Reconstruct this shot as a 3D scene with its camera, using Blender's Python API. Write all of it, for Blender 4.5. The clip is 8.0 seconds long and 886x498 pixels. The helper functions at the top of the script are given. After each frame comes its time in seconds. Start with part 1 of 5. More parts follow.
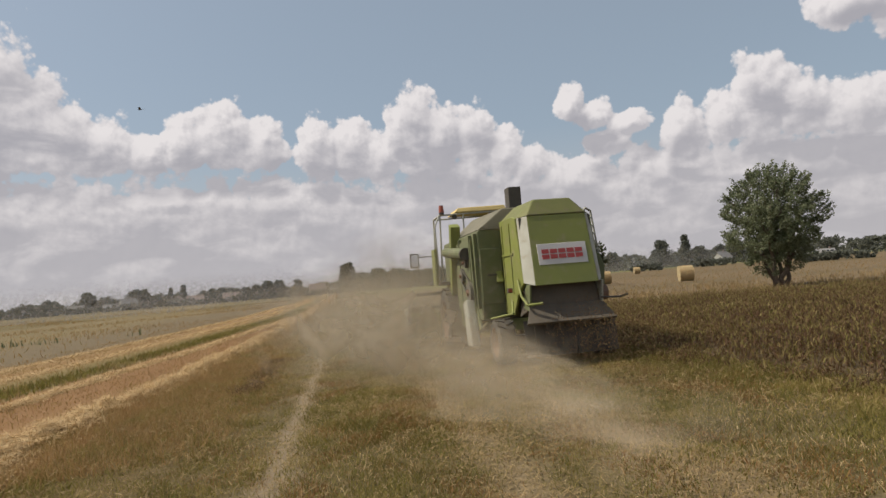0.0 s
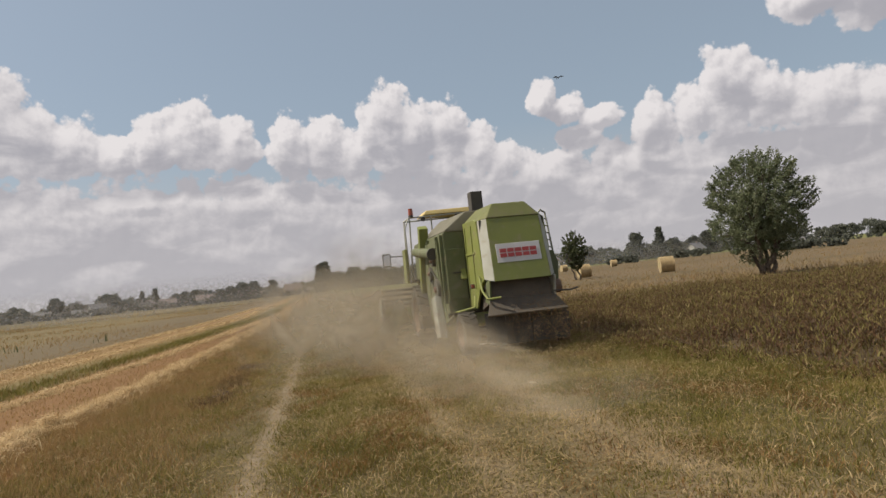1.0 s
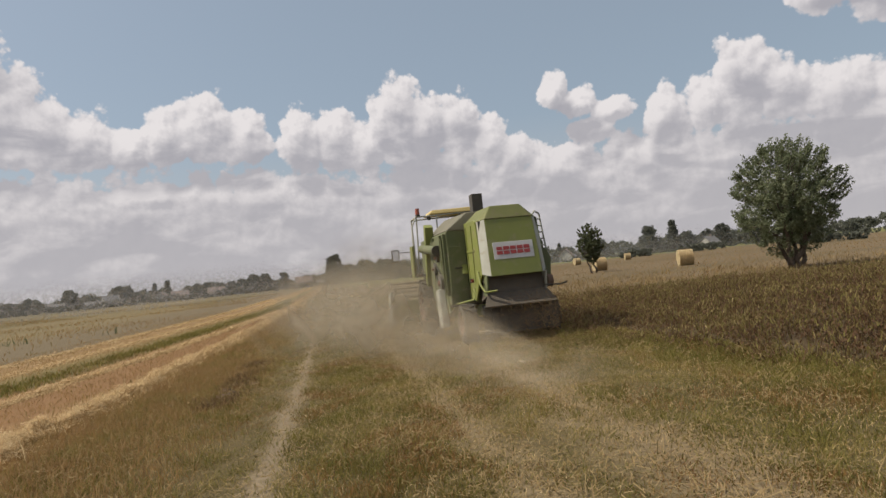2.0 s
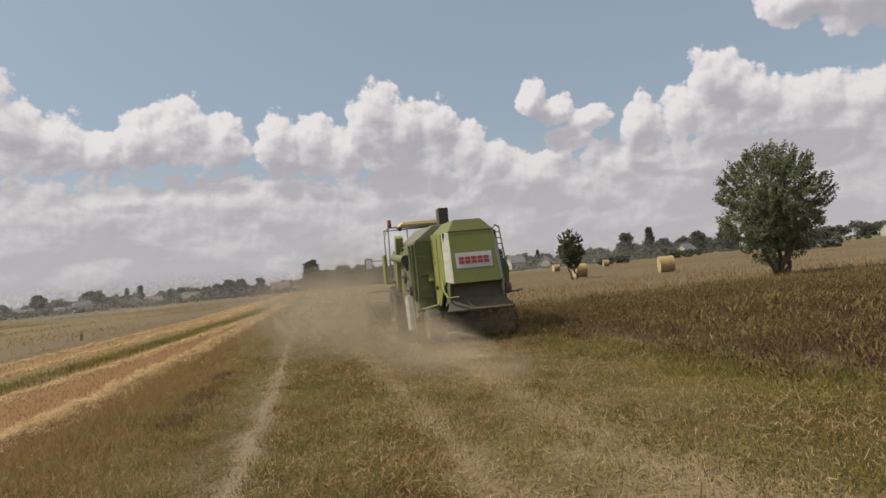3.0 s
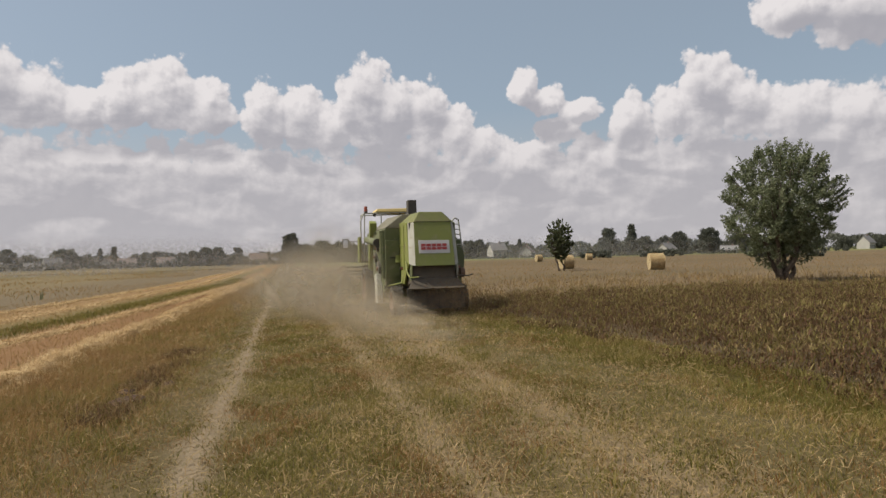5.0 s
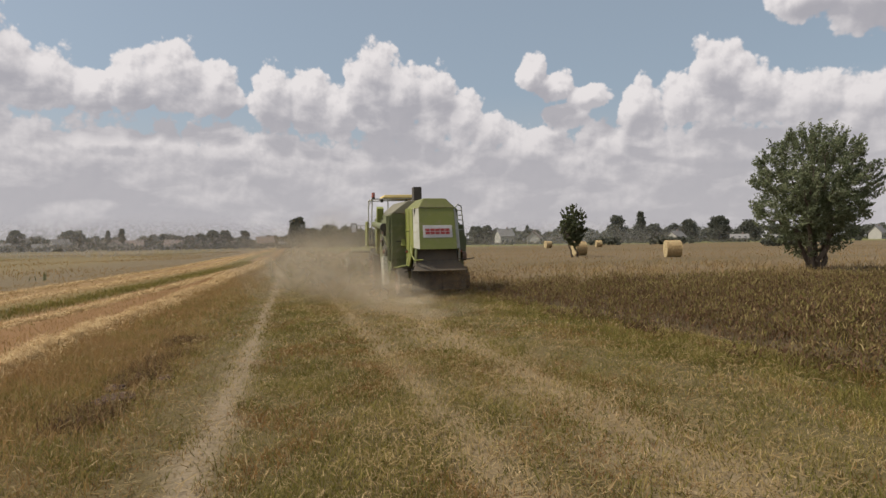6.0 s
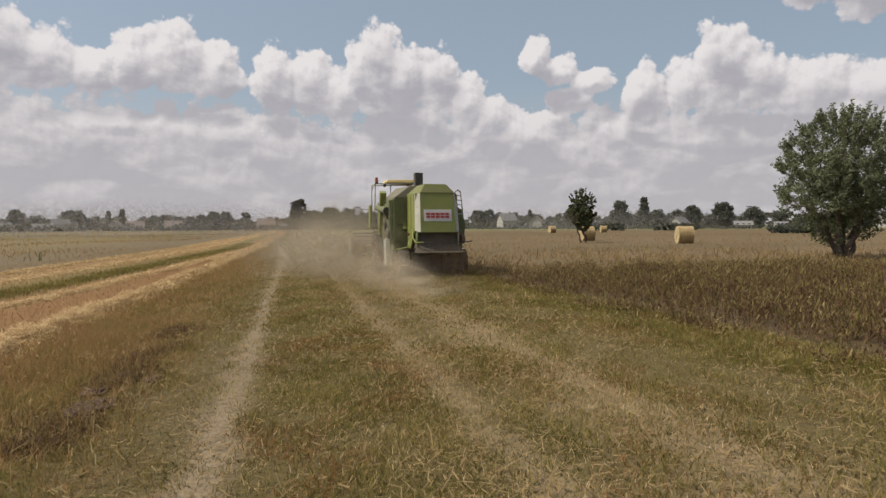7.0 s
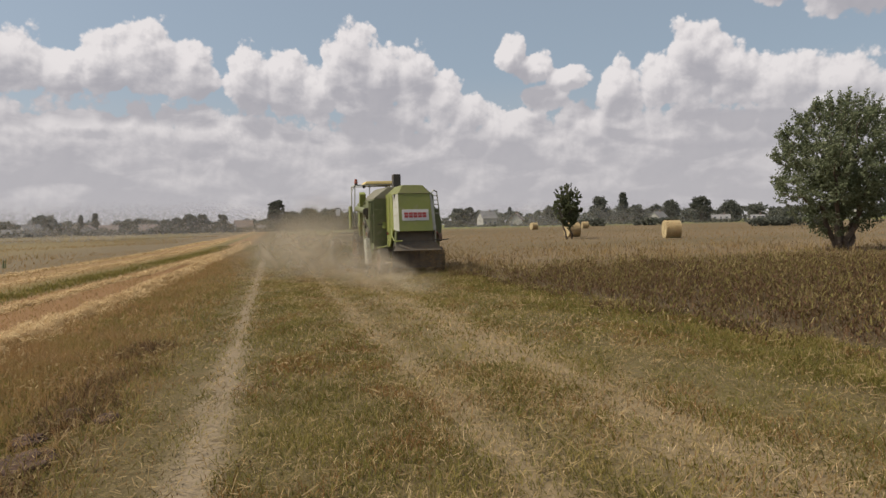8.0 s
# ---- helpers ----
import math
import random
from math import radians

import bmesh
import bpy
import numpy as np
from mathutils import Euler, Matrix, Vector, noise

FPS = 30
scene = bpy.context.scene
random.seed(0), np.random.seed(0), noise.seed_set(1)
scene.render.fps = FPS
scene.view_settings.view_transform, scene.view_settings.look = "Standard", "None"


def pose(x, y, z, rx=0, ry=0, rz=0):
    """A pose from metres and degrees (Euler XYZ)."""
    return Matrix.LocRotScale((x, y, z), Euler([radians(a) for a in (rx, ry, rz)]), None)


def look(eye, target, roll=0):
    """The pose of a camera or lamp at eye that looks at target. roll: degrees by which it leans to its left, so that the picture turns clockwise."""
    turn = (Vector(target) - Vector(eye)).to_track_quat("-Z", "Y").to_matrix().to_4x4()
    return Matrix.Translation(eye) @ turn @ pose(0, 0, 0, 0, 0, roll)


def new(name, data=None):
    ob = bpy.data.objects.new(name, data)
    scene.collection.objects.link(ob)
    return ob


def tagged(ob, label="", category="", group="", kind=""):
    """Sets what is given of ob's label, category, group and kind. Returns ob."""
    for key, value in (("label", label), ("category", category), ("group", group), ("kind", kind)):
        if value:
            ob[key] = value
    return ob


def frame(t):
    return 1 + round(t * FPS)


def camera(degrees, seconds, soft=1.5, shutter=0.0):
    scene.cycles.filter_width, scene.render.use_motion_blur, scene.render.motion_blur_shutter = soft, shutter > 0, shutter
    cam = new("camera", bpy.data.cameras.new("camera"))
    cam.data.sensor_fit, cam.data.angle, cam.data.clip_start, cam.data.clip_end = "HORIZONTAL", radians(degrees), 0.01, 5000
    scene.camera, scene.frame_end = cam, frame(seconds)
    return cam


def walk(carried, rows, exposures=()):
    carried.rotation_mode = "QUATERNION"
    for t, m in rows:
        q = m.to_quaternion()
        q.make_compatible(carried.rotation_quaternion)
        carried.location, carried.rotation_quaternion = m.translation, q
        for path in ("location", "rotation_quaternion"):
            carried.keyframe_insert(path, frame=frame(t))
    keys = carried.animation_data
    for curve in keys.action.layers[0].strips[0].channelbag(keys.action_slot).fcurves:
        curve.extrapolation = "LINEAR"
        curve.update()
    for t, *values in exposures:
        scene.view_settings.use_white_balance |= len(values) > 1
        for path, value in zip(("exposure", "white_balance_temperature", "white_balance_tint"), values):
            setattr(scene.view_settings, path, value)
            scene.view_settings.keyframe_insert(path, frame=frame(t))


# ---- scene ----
import itertools

cam = camera(70.0, 8.0)

PATH = [
    (0, (3.034, -2.926, 1.943), (3.353, -0.954, 2.044), -4.5),
    (0.5, (3.005, -2.272, 1.938), (3.314, -0.298, 2.024), -5.2),
    (1, (3.044, -1.54, 1.898), (3.437, 0.419, 1.983), -5.8),
    (1.5, (3.019, -0.921, 1.884), (3.38, 1.045, 1.954), -5.6),
    (1.7, (2.998, -0.684, 1.889), (3.357, 1.282, 1.953), -5.6),
    (2.8, (3.038, 0.311, 1.891), (3.4, 2.276, 1.973), -5.9),
    (3, (3.073, 0.617, 1.874), (3.5, 2.569, 1.953), -5.4),
    (3.5, (3.066, 1.094, 1.866), (3.564, 3.03, 1.937), -4.1),
    (4, (3.062, 1.58, 1.859), (3.576, 3.513, 1.899), -3.0),
    (4.2, (3.072, 1.804, 1.818), (3.578, 3.738, 1.865), -2.6),
    (5.3, (3.066, 3.068, 1.804), (3.55, 5.008, 1.814), -1.2),
    (5.5, (3.043, 3.35, 1.79), (3.531, 5.289, 1.793), -1.2),
    (6, (2.99, 4.038, 1.735), (3.453, 5.983, 1.713), -0.8),
    (6.5, (2.921, 4.732, 1.726), (3.358, 6.683, 1.677), -0.4),
    (7, (2.879, 5.441, 1.702), (3.339, 7.386, 1.629), -0.2),
    (7.5, (2.836, 6.112, 1.699), (3.33, 8.049, 1.631), -0.8),
    (8, (2.807, 6.826, 1.683), (3.329, 8.755, 1.605), -1.2),
]
walk(cam, [(t, look(eye, target, roll)) for t, eye, target, roll in PATH])

# ---- light ----
SUN_AZ, SUN_EL = -80.0, 52.0   # degrees from the driving direction, and above the horizon


def toward(az, el):
    a, e = radians(az), radians(el)
    return Vector((math.sin(a) * math.cos(e), math.cos(a) * math.cos(e), math.sin(e)))


sun = new("sun", bpy.data.lights.new("sun", "SUN"))
sun.data.energy, sun.data.angle, sun.data.color = 4.0, radians(0.8), (1.0, 0.92, 0.79)
sun.matrix_world = look(toward(SUN_AZ, SUN_EL) * 100, (0, 0, 0))
scene.view_settings.exposure = 0.3

# the heaps of each cumulus: azimuth, elevation of the widest line, half width, height above and depth below it, all in degrees
CLOUDS = {
    "far left": [(-26.0, 14.5, 5.4, 7.0, 5.0), (-21.5, 13.0, 3.0, 3.4, 3.0), (-18.6, 12.4, 2.6, 3.3, 2.4)],
    "domed": [(-15.4, 12.2, 2.2, 2.0, 1.8), (-12.6, 12.6, 2.4, 3.2, 1.9), (-9.4, 12.8, 3.2, 4.4, 2.0), (-6.2, 12.4, 2.6, 3.4, 1.9)],
    "low shoulder": [(-1.4, 12.4, 2.3, 3.2, 3.2), (1.6, 12.4, 2.4, 2.9, 3.4), (4.2, 11.6, 2.2, 2.6, 3.4)],
    "tower": [(7.2, 13.2, 2.7, 4.8, 5.2), (9.8, 13.0, 2.5, 3.6, 5.0), (12.8, 12.2, 2.6, 4.1, 4.4), (15.4, 10.8, 2.4, 2.9, 3.0), (17.6, 9.6, 2.0, 2.2, 2.2)],
    "wisp": [(21.6, 14.6, 1.6, 2.0, 1.5), (23.6, 13.4, 2.0, 1.5, 1.5), (26.6, 12.4, 2.4, 1.3, 1.2), (24.6, 11.0, 2.2, 1.2, 1.6)],
    "right heap": [(31.0, 10.8, 2.4, 3.1, 2.6), (34.2, 11.4, 2.4, 3.0, 2.6), (36.8, 12.2, 2.5, 4.7, 3.4), (39.6, 11.4, 2.4, 3.4, 2.8), (43.4, 10.2, 3.0, 3.2, 2.4), (47.6, 9.6, 2.8, 3.3, 2.2), (52.5, 8.6, 4.0, 3.4, 2.4)],
    "high": [(43.6, 18.2, 3.4, 2.4, 1.9), (48.4, 17.2, 4.6, 3.4, 2.6), (56.0, 17.0, 6.0, 4.0, 3.0)],
    "low bank": [(-14.0, 8.2, 4.6, 1.7, 1.4), (-5.0, 7.6, 4.0, 1.5, 1.2), (21.8, 8.0, 3.6, 2.4, 1.6), (28.6, 7.6, 3.6, 1.9, 1.5), (39.0, 6.6, 4.6, 1.7, 1.3), (11.5, 5.4, 5.0, 1.3, 1.2)],
}


def maths(tree, op, a, b=None, c=None, clamp=False):
    n = tree.nodes.new("ShaderNodeMath")
    n.operation, n.use_clamp = op, clamp
    for i, v in enumerate((a, b, c)):
        if v is None:
            continue
        if isinstance(v, (int, float)):
            n.inputs[i].default_value = v
        else:
            tree.links.new(v, n.inputs[i])
    return n.outputs[0]


def span(tree, value, lo, hi, to_lo=0.0, to_hi=1.0, smooth=True):
    n = tree.nodes.new("ShaderNodeMapRange")
    n.interpolation_type = "SMOOTHSTEP" if smooth else "LINEAR"
    tree.links.new(value, n.inputs["Value"])
    for key, v in (("From Min", lo), ("From Max", hi), ("To Min", to_lo), ("To Max", to_hi)):
        n.inputs[key].default_value = v
    return n.outputs["Result"]


def blend(tree, fac, a, b):
    n = tree.nodes.new("ShaderNodeMix")
    n.data_type = "RGBA"
    for v, sock in ((fac, n.inputs[0]), (a, n.inputs[6]), (b, n.inputs[7])):
        if isinstance(v, (int, float)):
            sock.default_value = v
        elif isinstance(v, tuple):
            sock.default_value = (*v[:3], 1)
        else:
            tree.links.new(v, sock)
    return n.outputs[2]


def vector(tree, op, a, b):
    n = tree.nodes.new("ShaderNodeVectorMath")
    n.operation = op
    tree.links.new(a, n.inputs[0])
    if isinstance(b, tuple):
        n.inputs[1].default_value = b
    else:
        tree.links.new(b, n.inputs[1])
    return n.outputs[0]


def cloud_group():
    """How thick the cumulus is toward a direction given as azimuth and elevation in degrees."""
    g = bpy.data.node_groups.new("cumulus", "ShaderNodeTree")
    g.interface.new_socket("Place", in_out="INPUT", socket_type="NodeSocketVector")
    g.interface.new_socket("Rough", in_out="INPUT", socket_type="NodeSocketFloat")
    g.interface.new_socket("Thick", in_out="OUTPUT", socket_type="NodeSocketFloat")
    gi, go = g.nodes.new("NodeGroupInput"), g.nodes.new("NodeGroupOutput")
    place = gi.outputs["Place"]
    total = None
    for az, el, rx, up, down in itertools.chain.from_iterable(CLOUDS.values()):
        off = vector(g, "SUBTRACT", place, (az, el, 0))
        above = vector(g, "MULTIPLY", off, (1 / rx, 1 / up, 0))
        below = vector(g, "MULTIPLY", off, (-1 / rx, -1 / down, 0))
        ln = g.nodes.new("ShaderNodeVectorMath")
        ln.operation = "LENGTH"
        g.links.new(vector(g, "MAXIMUM", above, below), ln.inputs[0])
        near = maths(g, "SUBTRACT", 1.0, ln.outputs["Value"])
        total = near if total is None else maths(g, "SMOOTH_MAX", total, near, 0.12)
    # a layer that closes in low over the horizon, and loose cumulus all round
    parts = g.nodes.new("ShaderNodeSeparateXYZ")
    g.links.new(place, parts.inputs[0])
    low = span(g, parts.outputs[1], 7.0, 13.5, 0.5, -0.4, smooth=False)
    total = maths(g, "MAXIMUM", total, low)
    behind = span(g, maths(g, "ABSOLUTE", maths(g, "SUBTRACT", parts.outputs[0], 15.0)), 45.0, 70.0)
    wide = g.nodes.new("ShaderNodeTexNoise")
    wide.inputs["Scale"].default_value, wide.inputs["Detail"].default_value = 0.05, 3
    g.links.new(place, wide.inputs["Vector"])
    loose = maths(g, "MULTIPLY", maths(g, "SUBTRACT", wide.outputs[0], 0.55), 3.0)
    loose = maths(g, "ADD", maths(g, "MULTIPLY", loose, behind), maths(g, "MULTIPLY", maths(g, "SUBTRACT", 1.0, behind), -1.0))
    total = maths(g, "MAXIMUM", total, loose)
    puffs = g.nodes.new("ShaderNodeTexNoise")
    puffs.inputs["Scale"].default_value, puffs.inputs["Detail"].default_value, puffs.inputs["Roughness"].default_value = 0.42, 7, 0.52
    puffs.inputs["Distortion"].default_value = 0.25
    g.links.new(place, puffs.inputs["Vector"])
    heaps = g.nodes.new("ShaderNodeTexVoronoi")
    heaps.feature = "SMOOTH_F1"
    heaps.inputs["Scale"].default_value, heaps.inputs["Detail"].default_value, heaps.inputs["Smoothness"].default_value = 0.55, 3, 0.25
    heaps.inputs["Roughness"].default_value = 0.55
    g.links.new(place, heaps.inputs["Vector"])
    rough = gi.outputs["Rough"]
    total = maths(g, "ADD", total, maths(g, "MULTIPLY", maths(g, "MULTIPLY", maths(g, "SUBTRACT", puffs.outputs[0], 0.5), 0.5), rough))
    total = maths(g, "ADD", total, maths(g, "MULTIPLY", maths(g, "MULTIPLY", maths(g, "SUBTRACT", 0.45, heaps.outputs["Distance"]), 0.42), rough))
    total = maths(g, "ADD", total, 0.24)
    g.links.new(total, go.inputs["Thick"])
    return g


def build_sky():
    world = bpy.data.worlds.new("sky")
    world.use_nodes = True
    scene.world = world
    tree = world.node_tree
    tree.nodes.clear()
    sky = tree.nodes.new("ShaderNodeTexSky")
    sky.sky_type, sky.sun_disc = "NISHITA", False
    sky.sun_elevation, sky.sun_rotation = radians(SUN_EL), radians(SUN_AZ)
    sky.air_density, sky.dust_density, sky.ozone_density = 1.0, 2.2, 1.2
    coord = tree.nodes.new("ShaderNodeTexCoord")
    parts = tree.nodes.new("ShaderNodeSeparateXYZ")
    tree.links.new(coord.outputs["Generated"], parts.inputs[0])
    az = maths(tree, "MULTIPLY", maths(tree, "ARCTAN2", parts.outputs[0], parts.outputs[1]), 180 / math.pi)
    el = maths(tree, "MULTIPLY", maths(tree, "ARCSINE", parts.outputs[2]), 180 / math.pi)
    group = cloud_group()

    def thick(d_az, d_el, rough=1.0):
        join = tree.nodes.new("ShaderNodeCombineXYZ")
        tree.links.new(maths(tree, "ADD", az, d_az), join.inputs[0])
        tree.links.new(maths(tree, "ADD", el, d_el), join.inputs[1])
        g = tree.nodes.new("ShaderNodeGroup")
        g.node_tree = group
        tree.links.new(join.outputs[0], g.inputs[0])
        g.inputs["Rough"].default_value = rough
        return g.outputs[0]

    here, above, far_above = thick(0, 0), thick(-0.3, 0.5), thick(-0.5, 2.4, 0.35)
    cover = span(tree, here, 0.0, 0.16)
    relief = maths(tree, "SUBTRACT", here, above)
    lit = span(tree, relief, -0.3, 0.2, 0, 1, smooth=False)
    deep = span(tree, far_above, 0.0, 0.6)
    # heaps behind heaps: lighter and darker masses inside the bank
    spot = tree.nodes.new("ShaderNodeCombineXYZ")
    tree.links.new(az, spot.inputs[0])
    tree.links.new(maths(tree, "MULTIPLY", el, 2.3), spot.inputs[1])
    masses = tree.nodes.new("ShaderNodeTexNoise")
    masses.inputs["Scale"].default_value, masses.inputs["Detail"].default_value, masses.inputs["Distortion"].default_value = 0.16, 6, 0.4
    tree.links.new(spot.outputs[0], masses.inputs["Vector"])
    deep = maths(tree, "MULTIPLY", deep, span(tree, masses.outputs[0], 0.36, 0.62, 0.35, 1.2))
    body = blend(tree, deep, CLOUD_TOP, CLOUD_BASE)
    body = blend(tree, maths(tree, "MULTIPLY", maths(tree, "SUBTRACT", 1.0, lit), 0.75), body, CLOUD_SHADE)
    haze = span(tree, el, 0.5, 13.0, 0.6, 0.06, smooth=False)
    clear = blend(tree, 1.0, (0, 0, 0), sky.outputs[0])
    gain = tree.nodes.new("ShaderNodeVectorMath")
    gain.operation = "SCALE"
    tree.links.new(clear, gain.inputs[0])
    gain.inputs["Scale"].default_value = SKY_GAIN
    pale = blend(tree, 0.42, gain.outputs[0], SKY_PALE)
    total = blend(tree, haze, blend(tree, cover, pale, body), CLOUD_HAZE)
    back = tree.nodes.new("ShaderNodeBackground")
    tree.links.new(total, back.inputs[0])
    back.inputs[1].default_value = SKY_STRENGTH
    out = tree.nodes.new("ShaderNodeOutputWorld")
    tree.links.new(back.outputs[0], out.inputs[0])


SKY_STRENGTH, SKY_GAIN = 0.08, 1.0
SKY_PALE = (4.4, 5.2, 5.6)
CLOUD_TOP, CLOUD_BASE, CLOUD_SHADE, CLOUD_HAZE = (8.2, 7.8, 7.8), (4.3, 4.2, 4.55), (3.8, 3.75, 4.15), (5.3, 5.05, 5.15)
build_sky()


scene.cycles.transparent_max_bounces = 24


# ---- materials ----
def stained(name, a, b, scale=4.0, rough=0.8, metal=0.0, bump=0.3, fine=60.0, island=0.0, alike=0.0, grime=None):
    """Two colours mixed by a broad and a fine noise, with relief; island or alike: how far separate pieces or objects differ."""
    m = bpy.data.materials.new(name)
    m.use_nodes = True
    t = m.node_tree
    bsdf = t.nodes["Principled BSDF"]
    coord = t.nodes.new("ShaderNodeTexCoord")
    broad, grain = t.nodes.new("ShaderNodeTexNoise"), t.nodes.new("ShaderNodeTexNoise")
    for n, s, d in ((broad, scale, 4), (grain, fine, 5)):
        n.inputs["Scale"].default_value, n.inputs["Detail"].default_value = s, d
        t.links.new(coord.outputs["Object"], n.inputs["Vector"])
    f = span(t, broad.outputs[0], 0.32, 0.68)
    f = maths(t, "ADD", maths(t, "MULTIPLY", f, 0.65), maths(t, "MULTIPLY", grain.outputs[0], 0.35))
    if island:
        geo = t.nodes.new("ShaderNodeNewGeometry")
        f = maths(t, "ADD", maths(t, "MULTIPLY", f, 1 - island), maths(t, "MULTIPLY", geo.outputs["Random Per Island"], island))
    if alike:
        info = t.nodes.new("ShaderNodeObjectInfo")
        f = maths(t, "ADD", maths(t, "MULTIPLY", f, 1 - alike), maths(t, "MULTIPLY", info.outputs["Random"], alike))
    col = blend(t, f, a, b)
    if grime:
        spots = t.nodes.new("ShaderNodeTexNoise")
        spots.inputs["Scale"].default_value, spots.inputs["Detail"].default_value = scale * 2.3, 6
        t.links.new(coord.outputs["Object"], spots.inputs["Vector"])
        col = blend(t, span(t, spots.outputs[0], 0.5, 0.75, 0, 0.6), col, grime)
    t.links.new(col, bsdf.inputs["Base Color"])
    bsdf.inputs["Metallic"].default_value = metal
    t.links.new(maths(t, "ADD", maths(t, "MULTIPLY", grain.outputs[0], 0.25), rough - 0.12, clamp=True), bsdf.inputs["Roughness"])
    if bump:
        bp = t.nodes.new("ShaderNodeBump")
        bp.inputs["Strength"].default_value, bp.inputs["Distance"].default_value = bump, 0.02
        t.links.new(grain.outputs[0], bp.inputs["Height"])
        t.links.new(bp.outputs[0], bsdf.inputs["Normal"])
    return m


def blades(name, stops, spread=0.6, through_light=0.25, scale=0.35):
    """Leaves, stalks and straw: each piece takes its colour from a ramp, shifted by patches of the field."""
    m = bpy.data.materials.new(name)
    m.use_nodes = True
    t = m.node_tree
    bsdf = t.nodes["Principled BSDF"]
    geo, coord, patch = t.nodes.new("ShaderNodeNewGeometry"), t.nodes.new("ShaderNodeTexCoord"), t.nodes.new("ShaderNodeTexNoise")
    patch.inputs["Scale"].default_value, patch.inputs["Detail"].default_value = scale, 5
    t.links.new(coord.outputs["Object"], patch.inputs["Vector"])
    f = maths(t, "ADD", maths(t, "MULTIPLY", geo.outputs["Random Per Island"], spread), maths(t, "MULTIPLY", span(t, patch.outputs[0], 0.3, 0.7), 1 - spread))
    ramp = t.nodes.new("ShaderNodeValToRGB")
    t.links.new(f, ramp.inputs[0])
    el = ramp.color_ramp.elements
    while len(el) < len(stops):
        el.new(0.5)
    for i, c in enumerate(stops):
        el[i].position, el[i].color = i / (len(stops) - 1), (*c, 1)
    t.links.new(ramp.outputs[0], bsdf.inputs["Base Color"])
    bsdf.inputs["Roughness"].default_value = 0.75
    bsdf.inputs["Specular IOR Level"].default_value = 0.25
    if through_light:
        tr, mix = t.nodes.new("ShaderNodeBsdfTranslucent"), t.nodes.new("ShaderNodeMixShader")
        t.links.new(ramp.outputs[0], tr.inputs[0])
        mix.inputs[0].default_value = through_light
        t.links.new(bsdf.outputs[0], mix.inputs[1])
        t.links.new(tr.outputs[0], mix.inputs[2])
        t.links.new(mix.outputs[0], t.nodes["Material Output"].inputs[0])
    return m


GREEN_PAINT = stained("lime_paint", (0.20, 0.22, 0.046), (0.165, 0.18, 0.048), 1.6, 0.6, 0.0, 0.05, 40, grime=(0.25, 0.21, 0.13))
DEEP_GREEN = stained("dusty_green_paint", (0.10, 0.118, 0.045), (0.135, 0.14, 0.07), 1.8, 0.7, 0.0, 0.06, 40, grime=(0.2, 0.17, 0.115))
PALE_PAINT = stained("pale_paint", (0.42, 0.42, 0.36), (0.33, 0.32, 0.26), 2.0, 0.6, 0.0, 0.05, 40, grime=(0.28, 0.24, 0.165))
WHITE_PLATE = stained("white_plate", (0.58, 0.56, 0.54), (0.48, 0.46, 0.44), 3.0, 0.5, 0.0, 0.03, 50)
RED_MARK = stained("red_mark", (0.34, 0.04, 0.035), (0.29, 0.045, 0.04), 3.0, 0.5, 0.0, 0.03, 50)
DARK_STEEL = stained("dusty_dark_steel", (0.045, 0.04, 0.034), (0.085, 0.074, 0.058), 3.0, 0.75, 0.0, 0.2, 60)
GREY_STEEL = stained("grey_steel", (0.095, 0.088, 0.07), (0.14, 0.125, 0.095), 3.0, 0.7, 0.1, 0.1, 60)
RUBBER = stained("tyre_rubber", (0.03, 0.028, 0.025), (0.07, 0.06, 0.045), 4.0, 0.9, 0.0, 0.3, 50)
# dusty brown steel, darkened so its colour holds the shade under the hood
CHOPPER_STEEL = stained("dusty_shaded_steel", (0.075, 0.062, 0.047), (0.115, 0.094, 0.068), 2.5, 0.85, 0.0, 0.15, 50)
# lime of the hood cap, darker than the rear panel's
CAP_GREEN = stained("darker_lime_paint", (0.12, 0.13, 0.036), (0.155, 0.155, 0.05), 2.2, 0.75, 0.0, 0.08, 40, grime=(0.15, 0.125, 0.075))
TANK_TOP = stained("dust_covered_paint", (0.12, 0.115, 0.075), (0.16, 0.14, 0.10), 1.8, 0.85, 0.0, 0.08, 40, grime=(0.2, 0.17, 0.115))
ORANGE_GLASS = stained("beacon_plastic", (0.30, 0.07, 0.03), (0.25, 0.06, 0.03), 5.0, 0.35, 0.0, 0.0, 50)
CANOPY_YELLOW = stained("canopy_yellow", (0.55, 0.42, 0.16), (0.48, 0.36, 0.14), 2.0, 0.7, 0.0, 0.05, 40)
RIM_RED = stained("rim_red", (0.14, 0.06, 0.035), (0.18, 0.12, 0.08), 4.0, 0.7, 0.0, 0.05, 40)
MIRROR_GLASS = stained("mirror_glass", (0.6, 0.62, 0.64), (0.55, 0.57, 0.6), 4.0, 0.12, 1.0, 0.0, 40)
BARK = stained("bark", (0.07, 0.052, 0.038), (0.13, 0.10, 0.075), 6.0, 0.95, 0.0, 0.8, 25)
STRAW_BALE = stained("baled_straw", (0.45, 0.36, 0.20), (0.34, 0.255, 0.135), 3.0, 0.9, 0.0, 0.9, 45, alike=0.2)
WALL_PALE = stained("pale_render", (0.42, 0.40, 0.37), (0.34, 0.33, 0.30), 0.6, 0.9, 0.0, 0.1, 8, alike=0.3)
ROOF_TILE = stained("roof_tiles", (0.17, 0.12, 0.10), (0.24, 0.19, 0.17), 0.8, 0.85, 0.0, 0.3, 10, alike=0.5)
